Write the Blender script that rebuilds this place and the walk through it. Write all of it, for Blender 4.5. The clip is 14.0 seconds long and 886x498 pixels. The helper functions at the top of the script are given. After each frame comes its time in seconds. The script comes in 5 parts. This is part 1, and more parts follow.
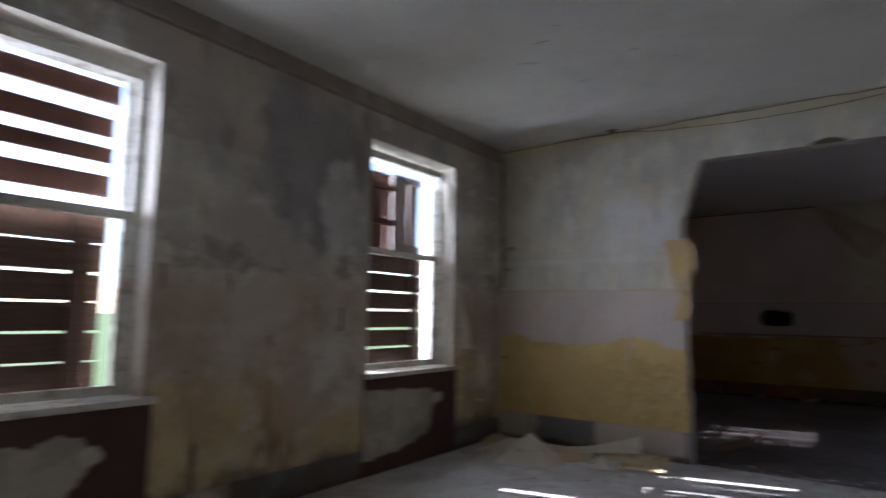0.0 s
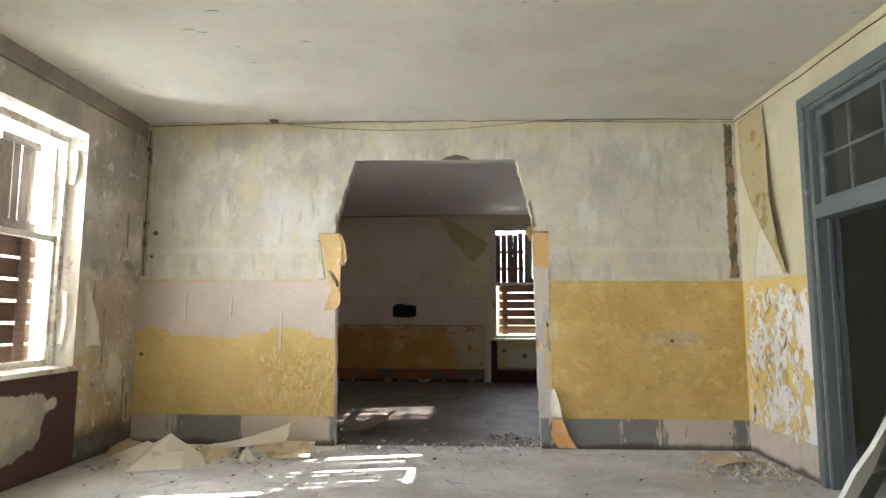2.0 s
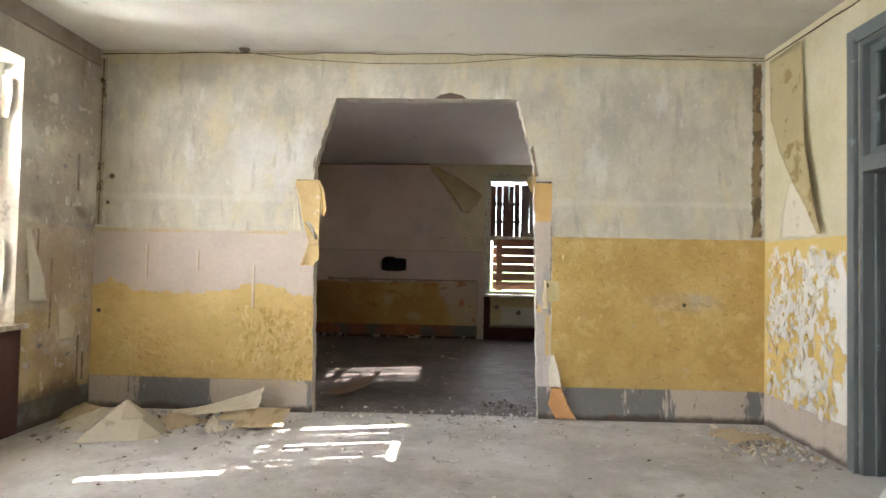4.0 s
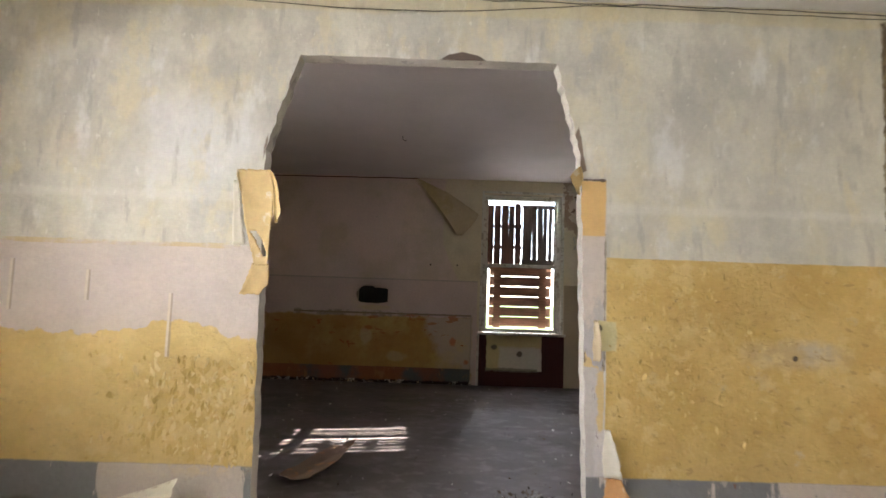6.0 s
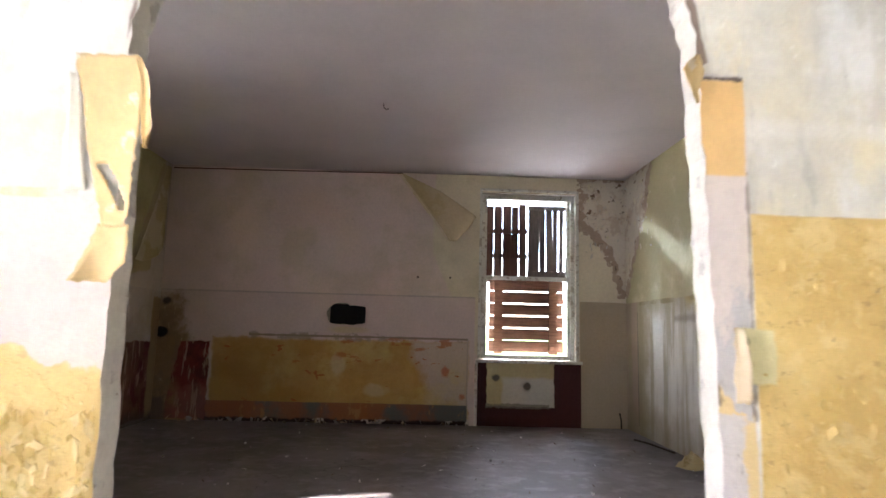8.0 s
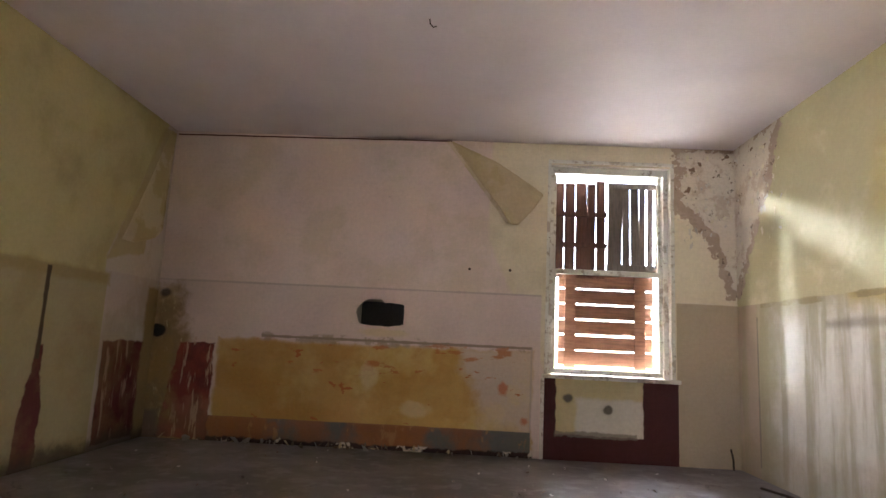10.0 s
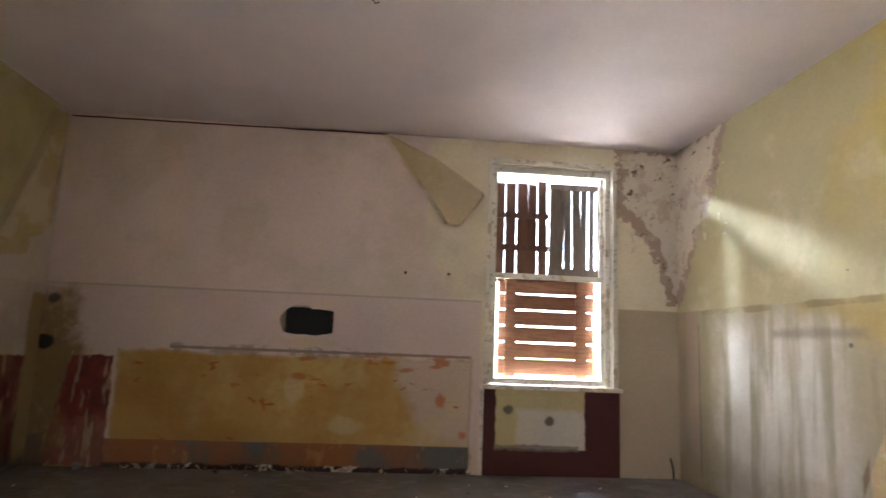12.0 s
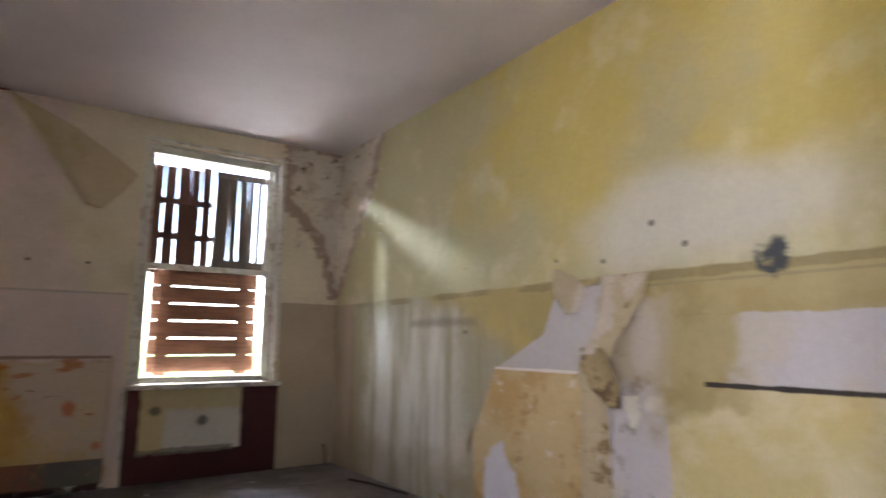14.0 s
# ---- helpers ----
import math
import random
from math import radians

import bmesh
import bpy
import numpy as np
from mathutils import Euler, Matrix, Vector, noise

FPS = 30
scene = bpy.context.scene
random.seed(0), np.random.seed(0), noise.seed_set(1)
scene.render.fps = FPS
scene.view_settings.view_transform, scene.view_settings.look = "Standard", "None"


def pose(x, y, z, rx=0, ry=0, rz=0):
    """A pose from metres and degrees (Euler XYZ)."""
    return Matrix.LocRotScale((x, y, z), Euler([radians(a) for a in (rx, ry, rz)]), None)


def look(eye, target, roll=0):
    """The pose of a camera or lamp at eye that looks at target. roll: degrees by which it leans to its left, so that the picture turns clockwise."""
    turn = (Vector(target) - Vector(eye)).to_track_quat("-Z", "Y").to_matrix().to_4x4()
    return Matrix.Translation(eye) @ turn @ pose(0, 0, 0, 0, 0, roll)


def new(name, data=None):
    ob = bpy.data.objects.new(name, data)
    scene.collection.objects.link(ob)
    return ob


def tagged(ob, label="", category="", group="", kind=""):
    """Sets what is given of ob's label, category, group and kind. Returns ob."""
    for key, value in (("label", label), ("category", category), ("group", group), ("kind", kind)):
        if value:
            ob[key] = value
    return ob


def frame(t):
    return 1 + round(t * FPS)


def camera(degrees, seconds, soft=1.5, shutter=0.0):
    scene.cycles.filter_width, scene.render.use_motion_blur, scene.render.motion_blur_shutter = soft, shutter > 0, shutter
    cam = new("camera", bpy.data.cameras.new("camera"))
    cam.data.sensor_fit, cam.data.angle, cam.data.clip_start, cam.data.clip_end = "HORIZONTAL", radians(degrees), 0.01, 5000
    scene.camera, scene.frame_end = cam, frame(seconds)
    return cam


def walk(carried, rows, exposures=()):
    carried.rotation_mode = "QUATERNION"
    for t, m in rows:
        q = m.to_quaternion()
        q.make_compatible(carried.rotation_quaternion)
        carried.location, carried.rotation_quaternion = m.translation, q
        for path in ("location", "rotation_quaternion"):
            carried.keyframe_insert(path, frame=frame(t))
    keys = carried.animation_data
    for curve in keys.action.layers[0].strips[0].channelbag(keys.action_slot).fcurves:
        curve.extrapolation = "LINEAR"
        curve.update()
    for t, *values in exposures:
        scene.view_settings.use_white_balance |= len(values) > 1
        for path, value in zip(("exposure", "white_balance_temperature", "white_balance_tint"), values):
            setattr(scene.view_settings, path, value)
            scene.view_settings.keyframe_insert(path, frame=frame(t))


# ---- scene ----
cam = camera(72.7, 14.0, shutter=0.6)
PATH = [
    (0, (0.339, -6.51, 1.447), (-0.821, -4.896, 1.666), 0.9),
    (0.5, (0.242, -6.456, 1.439), (-0.378, -4.568, 1.67), 0.6),
    (1, (0.185, -6.449, 1.43), (-0.115, -4.484, 1.651), 0.3),
    (1.5, (0.206, -6.532, 1.39), (0.079, -4.549, 1.618), 0.2),
    (2, (0.19, -6.521, 1.368), (0.106, -4.535, 1.591), 0.2),
    (2.5, (0.171, -6.493, 1.369), (0.099, -4.499, 1.502), 0.7),
    (2.7, (0.212, -6.471, 1.381), (0.133, -4.473, 1.448), 0.8),
    (4.8, (0.099, -5.156, 1.442), (0.049, -3.158, 1.503), 1.3),
    (5, (0.05, -4.959, 1.431), (-0.014, -2.961, 1.51), 1.5),
    (5.5, (-0.009, -4.558, 1.426), (-0.049, -2.563, 1.557), 1.8),
    (6, (-0.065, -4.05, 1.437), (-0.052, -2.057, 1.605), 1.9),
    (6.5, (-0.122, -3.608, 1.438), (-0.107, -1.617, 1.625), 1.9),
    (7, (-0.061, -3.147, 1.45), (-0.002, -1.159, 1.656), 1.7),
    (7.2, (-0.079, -2.962, 1.424), (-0.005, -0.976, 1.644), 1.5),
    (9.3, (-0.198, -0.946, 1.154), (-0.188, 1.03, 1.461), 2.1),
    (9.5, (-0.199, -0.791, 1.142), (-0.232, 1.185, 1.45), 2.5),
    (10, (-0.247, -0.448, 1.196), (-0.325, 1.527, 1.502), 2.8),
    (10.5, (-0.254, -0.164, 1.234), (-0.321, 1.81, 1.544), 2.6),
    (11, (-0.323, 0.002, 1.266), (-0.384, 1.977, 1.57), 2.8),
    (11.5, (-0.436, 0.049, 1.283), (-0.405, 2.026, 1.585), 2.6),
    (12, (-0.385, 0.022, 1.332), (-0.208, 1.991, 1.635), 2.3),
    (12.5, (-0.332, 0.034, 1.353), (0.027, 1.978, 1.661), 1.9),
    (13, (-0.339, 0.044, 1.371), (0.278, 1.922, 1.673), 1.2),
    (13.5, (-0.274, 0.022, 1.351), (0.571, 1.81, 1.649), 0.8),
    (14, (-0.225, -0.07, 1.323), (0.909, 1.548, 1.632), 0.4),
]
EXPOSURES = [(0, 2.0, 5500, 19), (0.5, 3.0, 6200, 14), (1.0, 3.75, 6500, 11), (1.5, 4.0, 6550, 11), (2.5, 4.25, 6400, 11), (5, 4.28, 6700, 16), (6, 4.24, 6550, 17), (7.2, 4.58, 6050, 18), (9.3, 5.60, 6400, 22), (11, 5.68, 6600, 22), (12.5, 5.42, 6500, 20), (14, 4.86, 6300, 20)]
walk(cam, [(t, look(eye, target, roll)) for t, eye, target, roll in PATH], EXPOSURES)

# world, sun and window light
SUN_E, SUN_RATIO = 39.5, 0.235
world = bpy.data.worlds.new("world")
scene.world = world
world.use_nodes = True
wn = world.node_tree.nodes
sky = wn.new("ShaderNodeTexSky")
sky.sky_type, sky.sun_disc = "NISHITA", False
sky.sun_elevation, sky.sun_rotation = radians(SUN_E), radians(270 - 13)
wn["Background"].inputs["Strength"].default_value = 0.1
world.node_tree.links.new(sky.outputs[0], wn["Background"].inputs["Color"])
sun = new("sun", bpy.data.lights.new("sun", "SUN"))
sun.data.energy, sun.data.angle, sun.data.color = 5.0, radians(0.5), (1.0, 0.95, 0.86)
sun_way = Vector((1, SUN_RATIO, -math.tan(radians(SUN_E)) * math.hypot(1, SUN_RATIO)))
sun.matrix_world = look((-20, -8, 18), Vector((-20, -8, 18)) + sun_way)


def sky_lamp(name, place, toward, width, height, watts, colour=(0.93, 0.97, 1.0)):
    """Daylight standing outside one window."""
    lamp = new(name, bpy.data.lights.new(name, "AREA"))
    lamp.data.shape, lamp.data.size, lamp.data.size_y = "RECTANGLE", width, height
    lamp.data.energy, lamp.data.color = watts, colour
    lamp.matrix_world = look(place, toward)
    return lamp


# plan: room one before the partition, room two behind it, a dark side room behind the door
H = 3.55
R1L, R1R, R1B = -3.45, 3.10, -10.2
R2L, R2R, R2F = -3.77, 2.79, 6.37
PT = 0.14
WALL = 0.42
WIN_W, WIN_Z0, WIN_Z1 = 1.36, 0.90, 3.30
LEFT_HEAD = 3.07
LEFT_WINDOWS = (-1.72, -5.15, -8.58)
ROOM2_WINDOW = 1.46
FAR_WINDOW = 1.38
DOOR_Y0, DOOR_Y1, DOOR_TOP = -2.65, -1.37, 3.16

sky_lamp("sky_lamp_far", (FAR_WINDOW - 0.2, R2F + 1.0, 1.75), (FAR_WINDOW - 1.3, 0, 3.3), 2.2, 2.6, 32)
# extra small lamp, added to throw bright streaks on the yellow wall
sky_lamp("streak_lamp_far", (FAR_WINDOW - 1.75, R2F + 1.95, 4.0), (2.75, 5.5, 2.60), 0.24, 0.24, 24, (0.64, 0.82, 1.0))
# window-side lamps stand towards the sun, turned to brighten the far wall and partition
sky_lamp("sky_lamp_room_two", (R2L - 1.15, ROOM2_WINDOW - 0.7, 2.1), (-0.5, ROOM2_WINDOW + 2.8, 2.0), 2.2, 2.8, 31)
for k, yw in enumerate(LEFT_WINDOWS):
    sky_lamp("sky_lamp_left", (R1L - 1.1, yw - 0.5, 2.1), (1.0, yw + 1.8, 2.0), 2.0, 2.8, (178, 86, 84)[k])


# materials
class Paint:
    """A node material whose layers follow u (along the wall), v (up) and noise."""

    def __init__(self, name, axis="x", rough=0.9, spec=0.2, shift=None):
        self.mat = bpy.data.materials.new(name)
        self.mat.use_nodes = True
        self.t = self.mat.node_tree
        self.bsdf = self.t.nodes["Principled BSDF"]
        self.bsdf.inputs["Roughness"].default_value = rough
        self.bsdf.inputs["Specular IOR Level"].default_value = spec
        self.pos = self.node("ShaderNodeNewGeometry").outputs["Position"]
        if shift:
            off = self.node("ShaderNodeVectorMath", operation="SUBTRACT")
            self.t.links.new(self.pos, off.inputs[0])
            off.inputs[1].default_value = shift
            self.pos = off.outputs[0]
        self.axis = {"x": 0, "y": 1}[axis]
        self.col = None
        self.height = None
        self.cache = {}

    def node(self, kind, **sets):
        n = self.t.nodes.new(kind)
        for k, v in sets.items():
            setattr(n, k, v)
        return n

    def plug(self, sock, v):
        if isinstance(v, bpy.types.NodeSocket):
            self.t.links.new(v, sock)
        elif isinstance(v, tuple) and len(v) == 3 and sock.type == "RGBA":
            sock.default_value = (*v, 1)
        else:
            sock.default_value = v

    def math(self, op, a, b=0.0, c=0.0, clamp=False):
        n = self.node("ShaderNodeMath", operation=op, use_clamp=clamp)
        for s, v in zip(n.inputs, (a, b, c)):
            self.plug(s, v)
        return n.outputs[0]

    def noise(self, scale=4.0, detail=4.0, rough=0.6, stretch=(1, 1, 1), seed=0.0, distort=0.0):
        key = (scale, detail, rough, stretch, seed, distort)
        if key not in self.cache:
            m = self.node("ShaderNodeMapping")
            m.inputs["Scale"].default_value = stretch
            m.inputs["Location"].default_value = (seed * 3.1, seed * 7.3, seed * 1.7)
            self.t.links.new(self.pos, m.inputs["Vector"])
            n = self.node("ShaderNodeTexNoise")
            n.inputs["Scale"].default_value, n.inputs["Detail"].default_value = scale, detail
            n.inputs["Roughness"].default_value, n.inputs["Distortion"].default_value = rough, distort
            self.t.links.new(m.outputs[0], n.inputs["Vector"])
            self.cache[key] = n.outputs["Fac"]
        return self.cache[key]

    def step(self, v, lo, hi):
        n = self.node("ShaderNodeMapRange", interpolation_type="SMOOTHSTEP")
        for k, x in (("Value", v), ("From Min", lo), ("From Max", hi)):
            self.plug(n.inputs[k], x)
        return n.outputs[0]

    def poly(self, pts, soft=0.012, wob=0.06, scale=5.0, seed=0.0):
        """Inside a convex outline, given counter-clockwise in (u, v), with an uneven edge."""
        d = None
        for (u0, v0), (u1, v1) in zip(pts, pts[1:] + pts[:1]):
            nu, nv = v1 - v0, u0 - u1
            s = math.hypot(nu, nv)
            n = [0, 0, nv / s]
            n[self.axis] = nu / s
            dot = self.node("ShaderNodeVectorMath", operation="DOT_PRODUCT")
            self.t.links.new(self.pos, dot.inputs[0])
            dot.inputs[1].default_value = n
            e = self.math("SUBTRACT", dot.outputs["Value"], (nu * u0 + nv * v0) / s)
            d = e if d is None else self.math("MAXIMUM", d, e)
        if wob:
            d = self.math("MULTIPLY_ADD", self.math("SUBTRACT", self.noise(scale, 5, 0.65, seed=seed), 0.5), wob * 2, d)
        return self.step(d, soft, -soft)

    def rect(self, u0, u1, v0, v1, soft=0.012, wob=0.05, scale=5.0, seed=0.0):
        return self.poly([(u0, v0), (u1, v0), (u1, v1), (u0, v1)], soft, wob, scale, seed)

    def spot(self, u, v, ru, rv, soft=0.25, wob=0.5, scale=9.0, seed=0.0):
        s = [1, 1, 1 / rv]
        s[self.axis], s[1 - self.axis] = 1 / ru, 0
        c = [0, 0, v / rv]
        c[self.axis] = u / ru
        m = self.node("ShaderNodeVectorMath", operation="MULTIPLY")
        self.t.links.new(self.pos, m.inputs[0])
        m.inputs[1].default_value = s
        q = self.node("ShaderNodeVectorMath", operation="DISTANCE")
        self.t.links.new(m.outputs[0], q.inputs[0])
        q.inputs[1].default_value = c
        d = q.outputs["Value"]
        if wob:
            d = self.math("MULTIPLY_ADD", self.math("SUBTRACT", self.noise(scale, 4, 0.6, seed=seed), 0.5), wob * 2, d)
        return self.step(d, 1 + soft, 1 - soft)

    def both(self, a, b):
        return self.math("MULTIPLY", a, b)

    def either(self, a, b):
        return self.math("MAXIMUM", a, b)

    def blotch(self, scale, at, soft=0.05, stretch=(1, 1, 1), seed=0.0, detail=6.0):
        return self.step(self.noise(scale, detail, 0.62, stretch, seed), at - soft, at + soft)

    def base(self, colour):
        self.col = colour

    def layer(self, colour, mask, amount=1.0):
        n = self.node("ShaderNodeMix", data_type="RGBA")
        self.plug(n.inputs[0], self.math("MULTIPLY", mask, amount) if amount != 1.0 else mask)
        self.plug(n.inputs[6], self.col)
        self.plug(n.inputs[7], colour)
        self.col = n.outputs[2]

    def relief(self, h, amount):
        h = self.math("MULTIPLY", h, amount)
        self.height = h if self.height is None else self.math("ADD", self.height, h)

    def done(self, grain=0.16, relief=0.004, seed=0.0):
        """Two scales of unevenness in tone, fine relief, and the output."""
        n1 = self.noise(1.3, 3, 0.6, seed=seed + 2)
        n2 = self.noise(26, 6, 0.7, seed=seed + 3)
        v = self.math("MULTIPLY_ADD", self.math("SUBTRACT", n1, 0.5), grain * 1.6, 1.0)
        v = self.math("MULTIPLY_ADD", self.math("SUBTRACT", n2, 0.5), grain * 1.8, v)
        m = self.node("ShaderNodeVectorMath", operation="SCALE")
        if isinstance(self.col, tuple):
            m.inputs[0].default_value = self.col
        else:
            self.t.links.new(self.col, m.inputs[0])
        self.plug(m.inputs["Scale"], v)
        self.t.links.new(m.outputs[0], self.bsdf.inputs["Base Color"])
        self.relief(n2, relief)
        self.relief(self.noise(6, 4, 0.55, seed=seed + 4), relief * 1.6)
        b = self.node("ShaderNodeBump")
        b.inputs["Strength"].default_value, b.inputs["Distance"].default_value = 1.0, 1.0
        self.t.links.new(self.height, b.inputs["Height"])
        self.t.links.new(b.outputs[0], self.bsdf.inputs["Normal"])
        return self.mat


def plain(name, colour, rough=0.85, grain=0.2, relief=0.001, spots=(), metal=0.0, stretch=None):
    p = Paint(name, rough=rough)
    p.base(colour)
    p.bsdf.inputs["Metallic"].default_value = metal
    if stretch:
        dark = tuple(c * 0.55 for c in colour)
        p.layer(dark, p.blotch(7, 0.55, 0.15, stretch, 5), 0.7)
    for k, (c, scale, at) in enumerate(spots):
        p.layer(c, p.blotch(scale, at, 0.03, seed=k + 1))
    return p.done(grain, relief)


CREAM, GREY, YELLOW, PINK = (0.61, 0.58, 0.49), (0.45, 0.43, 0.375), (0.63, 0.45, 0.17), (0.58, 0.50, 0.44)
PLASTER, SKIRT, MAROON, RUST, DIRT = (0.53, 0.46, 0.39), (0.205, 0.205, 0.20), (0.075, 0.026, 0.026), (0.52, 0.24, 0.09), (0.07, 0.055, 0.045)
WHITE = (0.72, 0.70, 0.66)


def skirting(p, u0, u1, top, seed, left_plaster=0.5, scraped=()):
    """Grey painted band along the floor, partly scraped to plaster, dirty at the foot."""
    band = p.rect(u0, u1, -1, top, 0.008, 0.012, 6, seed)
    p.layer(SKIRT, band)
    mixed = p.math("MULTIPLY_ADD", p.noise(0.9, 3, 0.5, (1, 1, 0.3), seed + 1), 0.62, p.math("MULTIPLY", p.noise(7.0, 6, 0.7, (1.5, 1.5, 0.28), seed + 5), 0.38))
    for a, b in scraped:
        mixed = p.math("MULTIPLY_ADD", p.rect(a, b, -1, 1, 0.08, 0.1, 4, seed + 7), 0.10, mixed)
    bare = p.both(band, p.step(mixed, left_plaster - 0.012, left_plaster + 0.012))
    p.layer(PLASTER, bare)
    p.layer(RUST, p.both(band, p.blotch(4.0, 0.69, 0.02, (1, 1, 0.8), seed + 2)))
    p.layer((0.20, 0.08, 0.05), p.both(band, p.blotch(8.0, 0.70, 0.02, (1, 1, 0.5), seed + 6)), 0.8)
    p.layer(DIRT, p.rect(u0, u1, -1, 0.05, 0.03, 0.06, 4, seed + 3), 0.85)
    p.relief(bare, -0.002)


# partition, seen from room one
p = Paint("partition_paint", "x")
p.base(CREAM)
p.layer(GREY, p.blotch(1.5, 0.50, 0.14, (1, 1, 0.8), 1), 0.62)
p.layer((0.34, 0.32, 0.285), p.both(p.rect(-5, 5, 2.6, 3.42, 0.25, 0.3, 2, 40), p.blotch(3.4, 0.52, 0.08, (1, 1, 0.7), 41)), 0.42)
p.layer((0.40, 0.385, 0.34), p.blotch(4.5, 0.56, 0.08, (1, 1, 0.6), 52), 0.38)
p.layer((0.68, 0.64, 0.52), p.blotch(3.0, 0.56, 0.07, (1.6, 1, 0.4), 88), 0.25)
p.layer((0.62, 0.54, 0.33), p.blotch(1.9, 0.60, 0.10, (1, 1, 0.7), 2), 0.5)
p.layer((0.72, 0.72, 0.72), p.spot(-1.75, 2.42, 0.40, 0.34, 0.6, 0.7, 3, 42), 0.55)
p.layer((0.70, 0.69, 0.66), p.blotch(3.2, 0.60, 0.06, (1, 1, 0.45), 3), 0.6)
p.layer((0.38, 0.36, 0.32), p.blotch(6.0, 0.62, 0.05, (1.4, 1, 0.3), 4), 0.5)
p.layer((0.66, 0.58, 0.38), p.blotch(3.6, 0.61, 0.05, (1, 1, 0.6), 53), 0.5)
p.layer((0.70, 0.67, 0.60), p.rect(-3.4, 3.0, 2.06, 2.12, 0.02, 0.03, 3, 43), 0.35)
p.layer((0.72, 0.70, 0.62), p.blotch(16, 0.66, 0.02, (1.2, 1, 0.6), 44), 0.5)
p.layer((0.30, 0.27, 0.23), p.blotch(24, 0.70, 0.015, seed=45), 0.6)
p.layer((0.12, 0.09, 0.07), p.poly([(-0.11, 3.09), (0.23, 3.09), (0.16, 3.135), (0.05, 3.155), (-0.04, 3.135)], 0.005, 0.008, 9, 46))
p.layer((0.62, 0.52, 0.26), p.rect(-3.6, 3.2, 3.42, 3.7, 0.02, 0.06, 3, 8), 0.38)
chan = p.rect(2.985, 3.066, 1.79, 3.46, 0.012, 0.05, 11, 5)
p.layer((0.27, 0.20, 0.11), chan)
p.layer((0.12, 0.09, 0.06), p.both(chan, p.blotch(6, 0.50, 0.04, seed=54)), 0.8)
p.layer((0.06, 0.045, 0.035), p.both(chan, p.blotch(11, 0.66, 0.02, seed=55)))
p.relief(chan, -0.012)
p.layer((0.22, 0.17, 0.12), p.rect(2.99, 3.02, 1.2, 1.74, 0.01, 0.03, 9, 6))
chan = p.rect(-3.46, -3.385, 1.80, 3.46, 0.01, 0.035, 9, 7)
p.layer((0.42, 0.36, 0.26), chan)
p.layer((0.09, 0.065, 0.045), p.both(chan, p.blotch(9, 0.60, 0.03, (1, 1, 0.6), 56)))
p.layer((0.05, 0.04, 0.035), p.rect(-3.425, -3.412, 1.80, 3.46, 0.004, 0.006, 6, 57), 0.9)
p.relief(chan, -0.008)
left_dado = p.rect(-5, -1.0, -1, 1.755, 0.006, 0.012, 3, 9)
p.layer(PINK, left_dado)
p.layer((0.52, 0.46, 0.41), p.both(left_dado, p.blotch(2.1, 0.52, 0.10, seed=70)), 0.55)
low = p.math("MULTIPLY_ADD", p.noise(1.6, 5, 0.6, seed=11), -0.60, 1.50)
sep = p.node("ShaderNodeSeparateXYZ")
p.t.links.new(p.pos, sep.inputs[0])
left_yellow = p.both(left_dado, p.step(p.math("SUBTRACT", sep.outputs[2], low), 0.012, -0.012))
p.layer(YELLOW, left_yellow)
right_dado = p.rect(1.07, 5, -1, 1.755, 0.006, 0.012, 3, 10)
p.layer(YELLOW, right_dado)
p.layer((0.60, 0.53, 0.36), p.both(right_dado, p.blotch(3.4, 0.66, 0.03, seed=12)), 0.6)
p.layer(GREY, p.both(right_dado, p.spot(2.35, 1.14, 0.34, 0.09, 0.5, 0.5, 6)), 0.7)
dados = p.either(left_yellow, right_dado)
p.layer((0.50, 0.33, 0.10), p.both(dados, p.blotch(2.3, 0.50, 0.10, seed=47)), 0.6)
p.layer((0.42, 0.28, 0.10), p.both(right_dado, p.blotch(0.8, 0.50, 0.12, seed=62)), 0.4)
p.layer((0.68, 0.53, 0.25), p.both(dados, p.blotch(6.0, 0.58, 0.05, seed=48)), 0.45)
p.layer((0.33, 0.22, 0.09), p.both(dados, p.blotch(14, 0.64, 0.025, (1, 1, 1.6), 49)), 0.55)
p.layer((0.17, 0.13, 0.09), p.both(dados, p.blotch(13, 0.72, 0.02, seed=13)), 0.8)
p.layer((0.55, 0.42, 0.20), p.both(p.rect(-5, -1.4, 1.735, 1.768, 0.006, 0.016, 5, 50), p.blotch(3.0, 0.46, 0.08, seed=89)), 0.7)
p.layer((0.69, 0.56, 0.30), left_yellow, 0.3)
for u, v0, v1 in ((-2.93, 1.28, 1.62), (-2.42, 1.36, 1.56), (-1.86, 1.0, 1.42)):
    p.layer((0.64, 0.56, 0.44), p.rect(u, u + 0.018, v0, v1, 0.005, 0.006, 6, 51))
    p.layer((0.30, 0.24, 0.18), p.rect(u + 0.018, u + 0.03, v0, v1, 0.005, 0.006, 6, 51), 0.7)
strip = p.rect(0.6, 1.06, -1, 2.30, 0.008, 0.02, 6, 14)
p.layer(PINK, strip)
p.layer(YELLOW, p.both(strip, p.rect(0.5, 1.10, 0.35, 1.12, 0.01, 0.10, 5, 16)), 0.8)
p.layer((0.45, 0.42, 0.40), p.both(strip, p.blotch(4.0, 0.55, 0.03, (1, 1, 0.5), 17)))
p.layer((0.50, 0.47, 0.46), p.rect(0.9, 1.015, -1, 1.02, 0.010, 0.07, 6, 83), 0.9)
